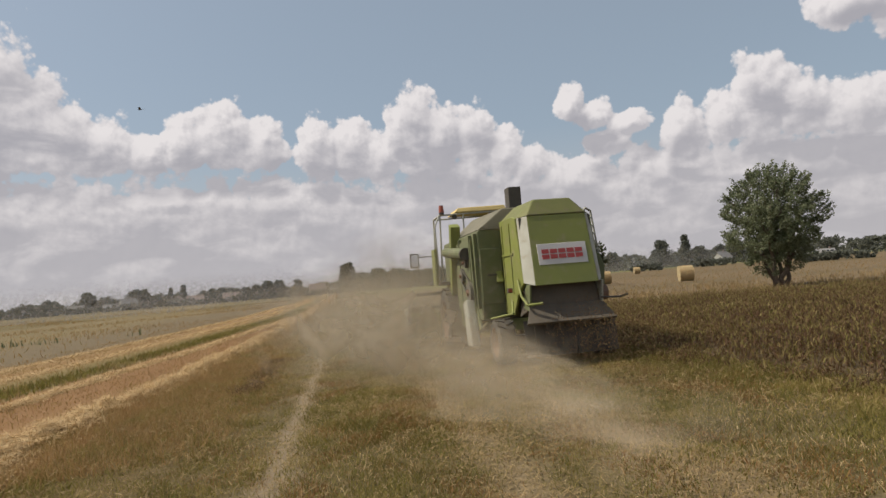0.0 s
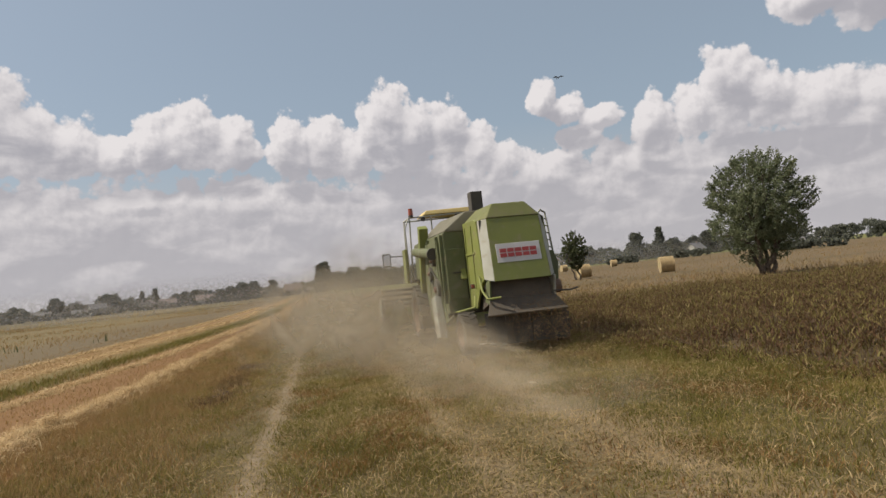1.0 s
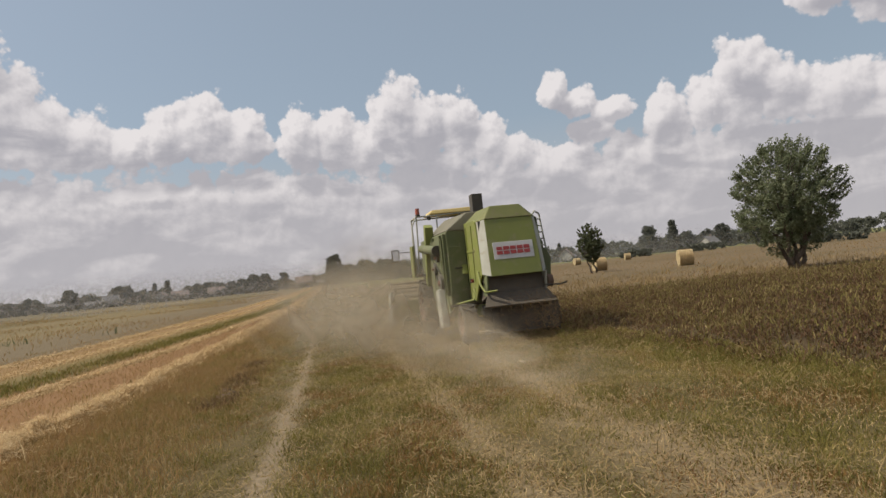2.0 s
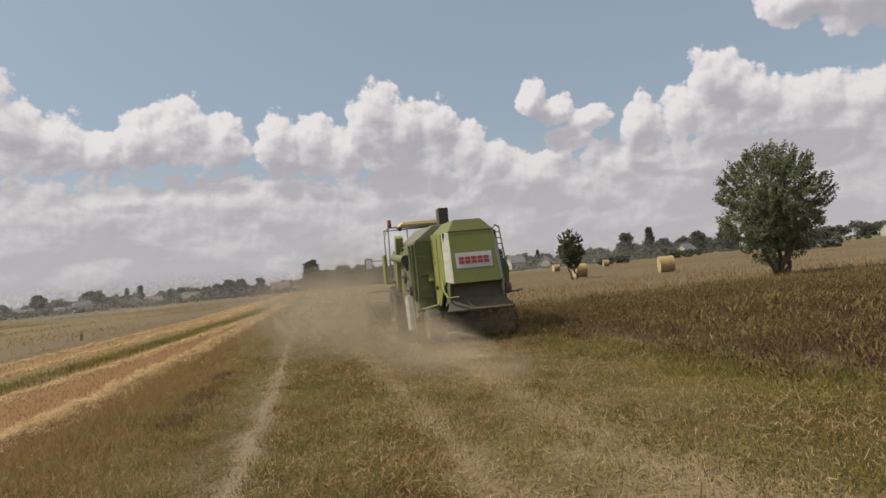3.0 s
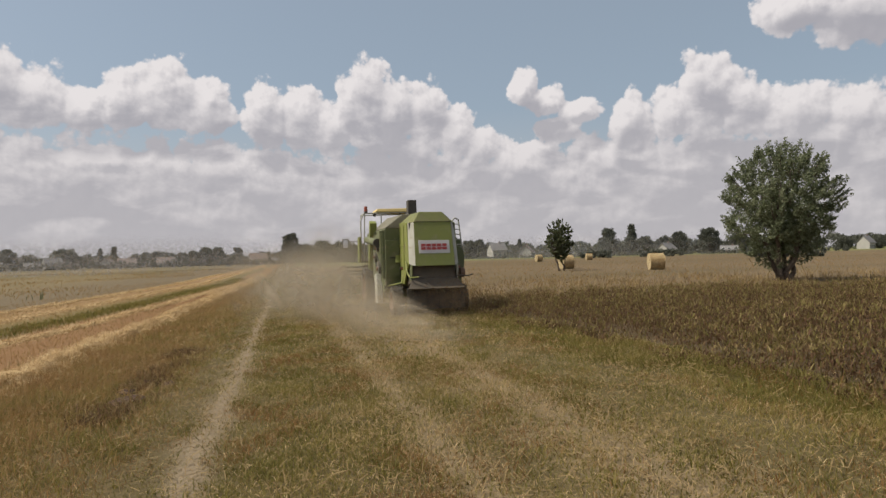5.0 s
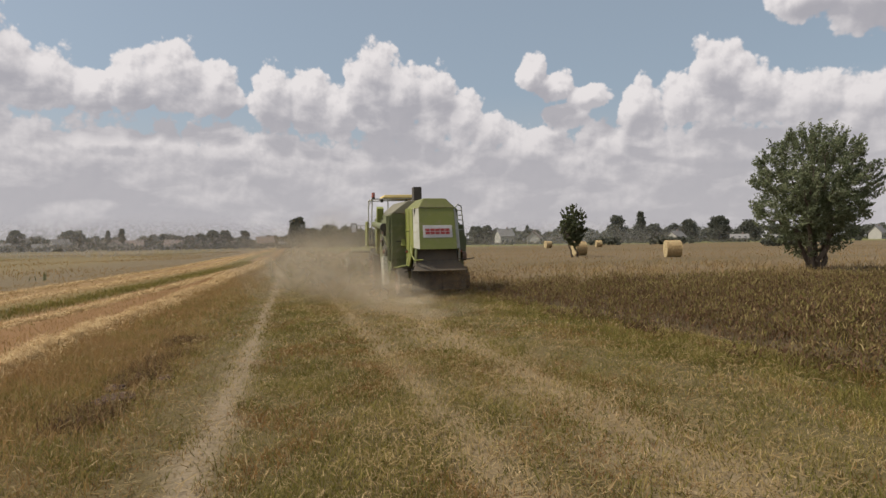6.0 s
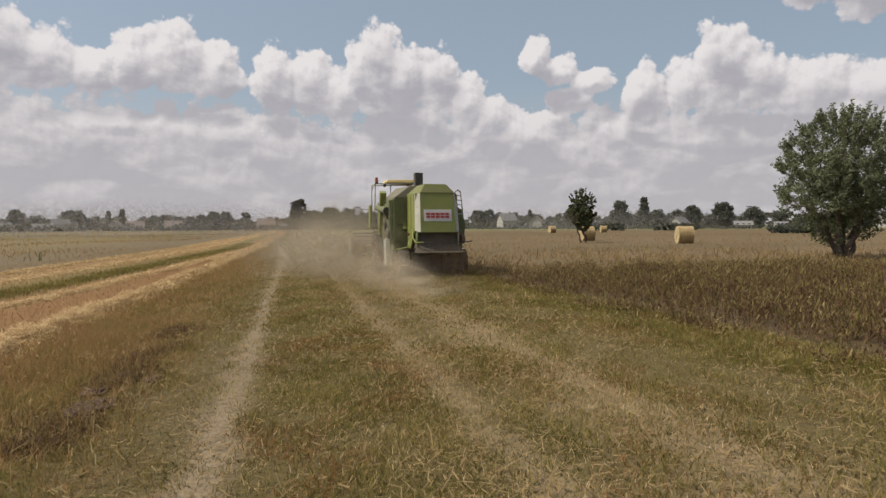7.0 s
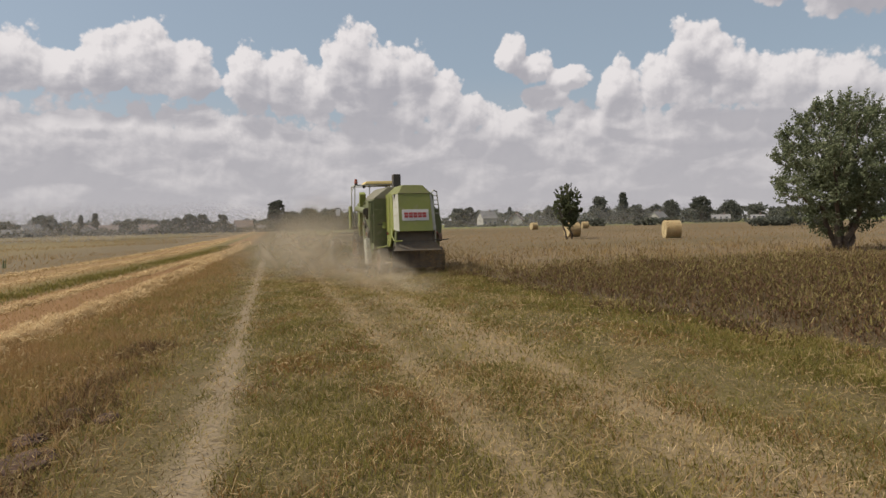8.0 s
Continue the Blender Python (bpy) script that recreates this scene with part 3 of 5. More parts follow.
def build_crop():
    x, y = scatter(38000, 8.7, 40.0, 1.0, 30.0, lambda x, y: (y < crop_end(x) + 1.5 * patchy(x, y, 0.7)) * (np.clip((x - 8.7) / 1.4 + 0.9 * patchy(x, y, 1.1) - 0.45, 0, 1)) * np.exp(-np.hypot(x - 9, y - 9) / 30))
    n = len(x)
    tall = rng.uniform(0.28, 0.56, n) * (0.75 + 0.35 * patchy(x, y, 0.5, 1.0)) * np.clip(0.3 + (x - 8.7) / 4.0, 0.3, 1)
    v, f = sprout(x, y, tall, 0.014, 0.35)
    heap("crop_stems", v, f, CROP, "standing dark brown ripe crop, stems", "crop")
    k = 15
    r = np.repeat(np.arange(n), k)
    up = rng.uniform(0.25, 1.0, n * k)
    lx = x[r] + rng.normal(0, 0.075, n * k)
    ly = y[r] + rng.normal(0, 0.075, n * k)
    base = lie(lx, ly) + tall[r] * up
    lv, lf = sprout(lx, ly, rng.uniform(0.03, 0.09, n * k), rng.uniform(0.010, 0.028, n * k), 1.3, z0=base)
    heap("crop_leaves", lv, lf, CROP, "standing dark brown ripe crop, withered leaves", "crop")
    k = 3
    r = np.repeat(np.arange(n), k)
    lx, ly = x[r] + rng.normal(0, 0.05, n * k), y[r] + rng.normal(0, 0.05, n * k)
    hv, hf = sprout(lx, ly, rng.uniform(0.03, 0.12, n * k), rng.uniform(0.008, 0.024, n * k), 0.8, z0=lie(lx, ly) + tall[r] * rng.uniform(0.8, 1.05, n * k))
    heap("crop_heads", hv, hf, CROP_TIP, "yellow-green and tan seed heads above the crop", "crop")
    # green weeds that have grown up through the crop and thin out into the mown grass
    wx, wy = scatter(34000, 8.2, 34.0, 1.0, 30.0, lambda x, y: (y < crop_end(x) + 1) * np.clip(patchy(x, y, 0.6, 9.0) * 1.6 - 0.45, 0.05, 1) * np.exp(-np.hypot(x - 9, y - 9) / 16))
    gv, gf = sprout(wx, wy, rng.uniform(0.12, 0.42, len(wx)) * np.clip(0.4 + (wx - 8.2) / 4.0, 0.4, 1), 0.013, 0.55)
    heap("crop_weeds", gv, gf, GRASS, "green and yellow weeds growing up through the crop", "weeds")
    # tall dry grasses along the far side of the crop
    def belt(x, y):
        return (y > crop_end(x) - 1.0 + 1.5 * patchy(x, y, 0.7)) * np.clip(1.2 - (y - crop_end(x)) / 22, 0, 1) * (x > 9.0 + 0.3 * np.sin(y))
    for n, material, seed, tall_by, lean in ((110000, DRY, 3.0, 0.5, 0.8), (80000, WEEDS, 8.0, 0.36, 0.9), (40000, CROP, 5.0, 0.42, 0.6)):
        x, y = scatter(n, 7.0, 75.0, 14.0, 62.0, lambda x, y: belt(x, y) * np.clip(patchy(x, y, 0.33, seed) * patchy(x, y, 1.3, seed) * 3.2 - 0.35, 0.06, 1))
        v, f = sprout(x, y, rng.uniform(0.25, 1.0, len(x)) ** 1.4 * tall_by * (0.5 + 0.8 * patchy(x, y, 0.6, seed)), 0.022, lean)
        heap("dry_grass", v, f, material, "patchy tufts of sun-bleached grass beyond the crop", "grass")
    # cut stubble under the bales
    x, y = scatter(70000, 14.0, 150.0, 40.0, 230.0, lambda x, y: (y > crop_end(x) + 16) * np.exp(-np.hypot(x - 30, y - 50) / 80) * (0.4 + 0.6 * patchy(x, y, 0.15)))
    v, f = sprout(x, y, rng.uniform(0.06, 0.2, len(x)), 0.05, 0.7)
    heap("stubble", v, f, WEEDS, "short brown stubble under the straw bales", "stubble")
    # tufts over the fallow field on the other side
    x, y = scatter(60000, -120.0, -13.0, 20.0, 220.0, lambda x, y: patchy(x, y, 0.08) ** 2)
    v, f = sprout(x, y, rng.uniform(0.1, 0.35, len(x)), 0.06, 0.6)
    heap("fallow_grass", v, f, WEEDS, "patchy dry grass on the fallow field", "grass")
    x, y = scatter(9000, -75.0, -14.0, 45.0, 75.0, lambda x, y: np.exp(-((y - 52 - 0.18 * (x + 30)) / 0.8) ** 2) * (patchy(x, y, 0.25) > 0.45))
    v, f = sprout(x, y, rng.uniform(0.3, 0.75, len(x)), 0.08, 0.5)
    heap("fallow_weeds", v, f, LEAF_DARK, "line of dark weeds across the fallow field", "weeds")


build_grass()
build_weeds()
build_straw()
build_litter()
build_crop()


# ---- trees ----
def leaf_cloud(centres, radii, per, size, seed, flat=0.85):
    """Leaves round twig clusters: folded diamonds of two triangles."""
    r = np.random.default_rng(seed)
    n = len(centres) * per
    c = np.repeat(np.asarray(centres), per, axis=0)
    d = r.normal(0, 1, (n, 3))
    d = d / np.linalg.norm(d, axis=1)[:, None] * (r.uniform(0.05, 1, n) ** 0.5)[:, None] * np.repeat(np.asarray(radii), per)[:, None]
    d[:, 2] *= flat
    c = c + d
    a = r.normal(0, 1, (n, 3))
    a = a / np.linalg.norm(a, axis=1)[:, None]
    b = np.cross(a, r.normal(0, 1, (n, 3)))
    b = b / np.linalg.norm(b, axis=1)[:, None]
    s = size * r.uniform(0.6, 1.3, n)
    a, b = a * s[:, None], b * (s * 0.42)[:, None]
    v = np.stack([c - a, c + b, c + a, c - b], 1).reshape(-1, 3)
    return v, np.arange(n * 4).reshape(n, 4)


def mesh_under(name, v, f, material, parent, label=""):
    ob = heap(name, v, f, material, label, "", "")
    ob.parent = parent
    return ob


def limb_points(start, goal, r, steps=5, sag=0.25):
    a, b = Vector(start), Vector(goal)
    out = [a]
    for i in range(1, steps + 1):
        p = a.lerp(b, i / steps)
        w = (b - a).length * 0.05 * (1 if i < steps else 0)
        out.append(p + Vector((r.normal(0, w), r.normal(0, w), r.normal(0, w) + sag * math.sin(math.pi * i / steps))))
    return out


def field_tree(name, place, height, half, label, material, seed, bottom=0.16, stems=3, clusters=230, per=70, leaf=0.085, lean=0.0, twigs=60, squash=1.0, foot=0.16):
    """A broad orchard tree: several stems, limbs to every cluster of the crown, leafy shoots past its outline."""
    r = np.random.default_rng(seed)
    tree = tagged(new(name), label, "tree")
    tree.location = (*place, float(lie(*place)))
    bm = None
    forks = []
    for s in range(stems):
        a = 2 * math.pi * s / stems + r.uniform(-0.4, 0.4)
        root = (0.22 * math.cos(a), 0.22 * math.sin(a), -0.05)
        fork = (half * 0.28 * math.cos(a) + lean, half * 0.28 * math.sin(a), height * r.uniform(0.26, 0.36))
        pts = limb_points(root, fork, r, 4, 0.0)
        for i, (p, q) in enumerate(zip(pts, pts[1:])):
            bm = rod(p, q, height * (0.019 - 0.002 * i), height * (0.017 - 0.002 * i), 9, bm)
        forks.append(Vector(fork))
    part("trunk", bm, BARK, tree)
    # the crown's clusters fill an uneven egg
    centres, radii = [], []
    lobes = [(r.uniform(0, 2 * math.pi), r.uniform(-0.7, 1.0), r.uniform(0.75, 1.12)) for _ in range(12)]
    zc, hz = height * (bottom + (1 - bottom) * 0.47), height * (1 - bottom) * 0.5
    while len(centres) < clusters:
        d = r.normal(0, 1, 3)
        d /= np.linalg.norm(d)
        az, el = math.atan2(d[1], d[0]), d[2]
        grow = 0.86 + sum(0.16 * (g - 0.9) / 0.2 * math.exp(-((((az - a + math.pi) % (2 * math.pi)) - math.pi) ** 2 + (el - e) ** 2 * 2) * 2.5) for a, e, g in lobes)
        q = r.uniform(0.0, 1) ** 0.42 * min(grow, 1.08)
        taper = 1.0 - foot * max(0.0, -d[2] * q) ** 1.5 - 0.10 * max(0.0, d[2] * q)
        centres.append((d[0] * q * half * taper + lean * 0.6, d[1] * q * half * taper * squash, zc + d[2] * q * hz))
        radii.append(r.uniform(0.32, 0.6) * half * 0.21)
    limbs = None
    for i in range(0, clusters, max(1, clusters // 34)):
        goal = Vector(centres[i])
        fork = min(forks, key=lambda f: (f - goal).length)
        pts = limb_points(fork, goal, r, 4, 0.08)
        for j, (p, q) in enumerate(zip(pts, pts[1:])):
            limbs = rod(p, q, height * 0.0085 * (1 - 0.2 * j), height * 0.0085 * (0.8 - 0.2 * j), 5, limbs)
    tagged(part("branchwork", limbs, BARK, tree), kind="stuff")
    v, f = leaf_cloud(centres, radii, per, leaf, seed + 1)
    mesh_under("crown", v, f, material, tree)
    # shoots that stand out of the crown
    shoot_c, shoot_r, bm = [], [], None
    for i in range(twigs):
        d = r.normal(0, 1, 3)
        d[2] = abs(d[2]) * 0.9 + (0.25 if i % 3 else -0.3)
        d /= np.linalg.norm(d)
        p = Vector((d[0] * half * 0.86 + lean * 0.6, d[1] * half * 0.86 * squash, zc + d[2] * hz * 0.86))
        way = Vector((d[0] * 0.8, d[1] * 0.8, abs(d[2]) * 0.6 + 0.5)).normalized()
        q = p + way * r.uniform(0.10, 0.27) * half
        bm = rod(p - way * 0.3, q, 0.012, 0.005, 4, bm)
        for k in range(5):
            shoot_c.append(tuple(p.lerp(q, (k + 1) / 5)))
            shoot_r.append(0.10 * half * 0.4)
    tagged(part("shoot_wood", bm, BARK, tree), kind="stuff")
    v, f = leaf_cloud(shoot_c, shoot_r, 7, leaf, seed + 2)
    mesh_under("shoot_leaves", v, f, material, tree)
    return tree


def polar(az, d):
    return 3.0 + d * math.sin(radians(az)), 4.0 + d * math.cos(radians(az))


field_tree("field_tree", (27.3, 29.4), 7.1, 2.85, "broad bushy green orchard tree with several short stems", LEAF, 11, bottom=0.03, stems=5, clusters=620, per=50, leaf=0.078, twigs=230, foot=0.3)
field_tree("small_tree", (29.3, 60.0), 5.3, 1.5, "slim green young tree leaning in dry grass", LEAF_DARK, 23, bottom=0.14, stems=2, clusters=300, per=55, leaf=0.085, lean=-0.25, twigs=40, foot=0.4)


def far_tree(az, d, height, half, seed, conifer=False, kind_label="dark green tree on the skyline"):
    r = np.random.default_rng(seed)
    x, y = polar(az, d)
    tree = tagged(new("distant_tree"), kind_label, "tree", "skyline trees")
    tree.location = (x, y, float(lie(x, y)))
    part("trunk", rod((0, 0, -0.1), (0, 0, height * 0.6), height * 0.03, height * 0.012, 7), BARK, tree)
    centres, radii = [], []
    for i in range(90):
        u = r.uniform(0.08, 1.0)
        a = r.uniform(0, 2 * math.pi)
        w = half * ((1.05 - u) if conifer else (math.sin(math.pi * min(1, u * 0.86 + 0.12)) ** 0.4)) * r.uniform(0.2, 1.0) ** 0.6
        centres.append((math.cos(a) * w, math.sin(a) * w, height * (0.06 + 0.9 * u)))
        radii.append(half * r.uniform(0.22, 0.4))
    v, f = leaf_cloud(centres, radii, 44, 0.10 * max(half, height * 0.3) ** 0.9 + 0.14, seed)
    mesh_under("crown", v, f, FOREST, tree)
    return tree


def wood(name, az0, az1, d0, d1, h0, h1, count, label, seed, dip=0.35):
    """A far wood or hedge as one mass of leaf clumps with an uneven top."""
    r = np.random.default_rng(seed)
    centres, radii = [], []
    for i in range(count):
        u = r.uniform(0, 1)
        az, d = az0 + (az1 - az0) * u, r.uniform(d0, d1)
        x, y = polar(az, d)
        top = h0 + (h1 - h0) * (0.5 + 0.5 * math.sin(u * 37.0 + seed) * math.sin(u * 91.0 + 2 * seed)) * (1 - dip * r.uniform(0, 1))
        z = top * r.uniform(0.0, 1.0) ** 0.6
        centres.append((x, y, float(lie(x, y)) + z * 0.93))
        radii.append(max(0.6, top * 0.2))
    v, f = leaf_cloud(centres, radii, 26, 0.12 * h1 ** 0.8 + 0.15, seed, 0.8)
    return heap(name, v, f, FOREST, label, "trees")


# azimuth, distance, height, half width, conifer
FAR_TREES = [
    (-20.6, 430, 12, 4.5, 0), (-16.9, 430, 11, 8, 0), (-14.5, 430, 12, 3.0, 1), (-13.5, 430, 13, 3.8, 1), (-10.4, 425, 9, 5, 0),
    (-12.0, 440, 8.5, 3.5, 0), (-11.2, 440, 9.5, 3, 0), (-7.5, 425, 9.5, 4.0, 0), (-6.6, 425, 11.5, 5.5, 0), (-5.6, 425, 11.5, 4.5, 0), (-4.0, 425, 11.5, 3.6, 0),
    (-8.4, 430, 9.0, 3.4, 0), (-9.2, 430, 8.5, 3.2, 0), (0.6, 420, 20, 4.2, 0), (0.2, 420, 19, 4.0, 0), (1.6, 420, 12.0, 6, 0), (3.2, 420, 13.5, 8, 0), (5.0, 420, 13.0, 8, 0),
    (16.4, 300, 8.5, 4.0, 0), (17.4, 300, 9.0, 3.0, 0), (18.3, 300, 7.5, 3.0, 0), (21.0, 310, 9.0, 2.0, 1), (24.6, 310, 9, 4, 0),
    (28.8, 300, 12.5, 4.2, 0), (30.75, 300, 14.0, 4.0, 1), (31.8, 300, 8, 4, 0), (34.6, 300, 10.0, 3.5, 0), (37.0, 300, 11.0, 4.6, 0), (39.2, 310, 9.0, 4.5, 0),
    (41.2, 310, 6.5, 3.5, 0), (33.4, 320, 8.5, 4.0, 0), (43.5, 420, 6.5, 4.0, 0), (46.5, 420, 7.0, 4.0, 0), (49.0, 430, 7.0, 4.5, 0),
]
for i, (az, d, h, w, fir) in enumerate(FAR_TREES):
    far_tree(az, d, h, w, 100 + i, bool(fir))
wood("far_wood", 17.0, 62.0, 480, 560, 8, 12, 1500, "dark continuous wood along the horizon", 3, 0.2)
wood("hedge", -30.0, 9.0, 436, 470, 5.0, 10.0, 2000, "dark hedges and gardens along the village edge", 4)
wood("hedge", -30.0, 9.0, 400, 410, 2.0, 5.0, 1100, "dark hedges and gardens along the village edge", 14)
wood("village_trees", 1.4, 10.0, 424, 440, 9.0, 13.5, 700, "dark trees along the horizon", 16, 0.2)
wood("hedge", 15.0, 40.0, 300, 335, 2.0, 5.5, 800, "dark hedges and shrubs behind the stubble field", 5)
wood("village_trees", -60.0, -28.0, 440, 480, 6.0, 12, 700, "dark trees along the horizon", 6)
wood("village_trees", 60.0, 130.0, 480, 560, 10.0, 15, 900, "dark trees along the horizon", 8)
wood("shrub_row", 15.5, 47.0, 272, 280, 0.6, 2.0, 420, "low dark shrubs in front of the houses", 17)
wood("shrub_row", 26.5, 29.0, 190, 200, 1.2, 3.2, 50, "low green shrubs at the edge of the stubble", 7)
wood("shrub_row", 31.5, 35.0, 190, 200, 1.4, 3.0, 60, "low green shrubs at the edge of the stubble", 9)
wood("shrub_row", 40.0, 45.5, 130, 136, 0.8, 2.0, 70, "low green shrubs at the edge of the stubble", 10)


# ---- houses ----
def house(az, d, wide, deep, walls, ridge, turn, roof, label, windows=3):
    x, y = polar(az, d)
    h = tagged(new("house"), label, "house", "village houses")
    h.matrix_world = pose(x, y, float(lie(x, y)) - 0.05, 0, 0, -az + turn)
    wide, deep, walls, ridge = wide * 0.8, deep * 0.8, walls * 0.78, ridge * 0.8
    w, p = wide / 2, deep / 2
    part("wall", prism([(-p, 0), (p, 0), (p, walls), (0, ridge - 0.15), (-p, walls)], "x", -w, w, 0.0), WALL_PALE, h)
    slope = []
    for s in (-1, 1):
        slope.append(prism([(s * (p + 0.5), walls - 0.35), (0, ridge), (0, ridge + 0.22), (s * (p + 0.5), walls - 0.13)], "x", -w - 0.4, w + 0.4, 0.0))
    bm = slope[0]
    part("roof", merge(bm, slope[1]), roof, h)
    part("chimney", box((w * 0.3, -0.3, ridge - 0.6), (w * 0.3 + 0.6, 0.3, ridge + 0.9), 0.03), ROOF_TILE, h)
    for i in range(windows):
        cx = -w + wide * (i + 0.5) / windows
        for z in ((1.0, 3.4) if walls > 4.5 else (1.0,)):
            win = part("window", box((cx - 0.55, -p - 0.06, z), (cx + 0.55, -p + 0.05, z + 1.4), 0.0), WHITE_PLATE, h)
            part("pane", box((cx - 0.45, -p - 0.09, z + 0.1), (cx + 0.45, -p - 0.05, z + 1.3), 0.0), PANE, win)
    part("door", box((w - 1.6, -p - 0.07, 0), (w - 0.7, -p + 0.04, 2.1), 0.0), DARK_STEEL, h)
    return h


HOUSES = [
    (-17.8, 415, 11, 8, 5.2, 8.5, 20, ROOF_GREY, "two-storey pale house with a grey roof"), (-21.6, 420, 12, 8, 3.0, 6, -10, ROOF_GREY, "low pale house with a grey roof"),
    (-18.9, 418, 13, 8, 2.8, 5.2, 5, ROOF_GREY, "long low pale building with a grey roof"), (-14.0, 425, 9, 8, 4.8, 7.5, 70, ROOF_TILE, "white gabled house with a dark roof"),
    (-12.6, 420, 12, 9, 3.2, 7.2, 0, ROOF_TILE, "pale bungalow with a brown hipped roof"), (-9.7, 415, 12, 9, 3.2, 7.4, 0, ROOF_TILE, "pale bungalow with a brown hipped roof"),
    (-2.3, 420, 13, 9, 4.8, 9.2, 10, ROOF_TILE, "white house with a wide brown roof"), (-0.9, 415, 7, 6, 3.0, 5.0, 30, ROOF_GREY, "small white house among trees"),
    (18.95, 285, 8.5, 8, 5.0, 8.6, 25, ROOF_GREY, "two-storey white house with a dark roof"), (21.6, 290, 7.5, 7, 3.8, 7.2, 80, ROOF_TILE, "white gabled house at the field's edge"),
    (33.6, 290, 9, 7, 3.0, 6.2, 60, ROOF_GREY, "white gabled house among trees"), (38.5, 285, 8, 6, 2.2, 3.8, 0, ROOF_GREY, "long low shed with a grey roof"),
    (41.2, 290, 6, 6, 2.0, 3.4, 10, ROOF_GREY, "long low shed with a grey roof"), (47.9, 420, 10, 8, 4.5, 9.0, 70, ROOF_GREY, "white gabled house before the wood"),
]
for row in HOUSES:
    house(*row)


# ---- straw bales ----
def bale(place, turn, radius=0.75, length=1.25, seed=1):
    r = np.random.default_rng(seed)
    b = tagged(new("straw_bale"), "round golden straw bale standing on stubble", "bale", "bales on the stubble")
    b.matrix_world = pose(*place, float(lie(*place)), 0, 0, turn)
    bm = bmesh.new()
    bmesh.ops.create_cone(bm, cap_ends=True, segments=48, radius1=radius, radius2=radius, depth=length, matrix=pose(0, 0, radius * 0.96, 0, 90, 0))
    caps = [f for f in bm.faces if len(f.verts) > 4]
    for k in (0.82, 0.6, 0.38, 0.16):
        got = bmesh.ops.inset_individual(bm, faces=caps, thickness=radius * 0.2, depth=0.012 if k in (0.82, 0.38) else -0.02)
    for v in bm.verts:
        v.co += Vector((r.normal(0, 0.012), r.normal(0, 0.012), r.normal(0, 0.012)))
        if v.co.z < radius * 0.2:
            v.co.z = max(v.co.z, -0.01) * 0.7
    part("roll", bm, STRAW_BALE, b)
    n = 1500
    a, u = r.uniform(0, 2 * np.pi, n), r.uniform(-length / 2, length / 2, n)
    q = radius * r.uniform(0.995, 1.03, n)
    c = np.stack([u, np.cos(a) * q, radius * 0.96 + np.sin(a) * q], 1)
    d = np.stack([r.normal(0, 0.05, n), -np.sin(a) * 0.11, np.cos(a) * 0.11], 1)
    s = np.stack([np.full(n, 0.006), r.normal(0, 0.004, n), r.normal(0, 0.004, n)], 1)
    v = np.stack([c - d - s, c - d + s, c + d + s, c + d - s], 1).reshape(-1, 3)
    mesh_under("loose_straw", v, np.arange(n * 4).reshape(n, 4), STRAW, b)
    for x in (-0.3, 0.0, 0.3):
        ring = bmesh.new()
        bmesh.ops.create_cone(ring, cap_ends=False, segments=48, radius1=radius * 1.012, radius2=radius * 1.012, depth=0.02, matrix=pose(x, 0, radius * 0.96, 0, 90, 0))
        part("twine", ring, STRAW, b)
    return b


BALES = [((35.4, 53.3), -19, 1), ((68.7, 131.7), -14, 2), ((32.6, 66.0), -3, 3), ((56.0, 130.0), 2, 4)]
for place, turn, seed in BALES:
    bale(place, turn, seed=seed)


# ---- soil thrown up in the grass ----
def mole_heap(place, radius, tall, seed):
    r = np.random.default_rng(seed)
    bm = bmesh.new()
    bmesh.ops.create_icosphere(bm, subdivisions=4, radius=1)
    for v in bm.verts:
        k = noise.noise(v.co * 2.3 + Vector((seed, 0, 0))) * 0.3 + noise.noise(v.co * 7.0) * 0.14
        v.co = Vector((v.co.x * radius * (1 + k), v.co.y * radius * (1.4 + k), max(v.co.z, -0.2) * tall * (1 + 1.5 * k)))
    ob = part("molehill", bm, SOIL)
    ob.location = (*place, float(lie(*place)) + 0.02)
    return tagged(ob, "low heap of dark soil and withered leaves in the grass", "soil")


def build_withered():
    """Dark withered plants along a strip beside the soil heaps."""
    x, y = scatter(22000, 0.2, 1.7, 10.8, 18.0, lambda x, y: np.exp(-((x - 0.9) / 0.28) ** 2) * np.clip(1.5 * patchy(x, y, 1.9, 3.0) - 0.25, 0, 1))
    v, f = sprout(x, y, rng.uniform(0.05, 0.2, len(x)), 0.012, 1.2)
    heap("withered_plants", v, f, CROP, "dark withered plants lying round the soil heaps", "weeds")


build_withered()
SOIL = stained("dark_soil", (0.05, 0.026, 0.016), (0.09, 0.05, 0.03), 5.0, 0.95, 0.0, 1.0, 40)
for place, radius, tall, seed in (((0.92, 12.3), 0.22, 0.06, 1), ((0.86, 13.7), 0.16, 0.05, 2), ((0.75, 12.9), 0.13, 0.06, 3), ((1.25, 13.4), 0.12, 0.05, 4)):
    mole_heap(place, radius, tall, seed)


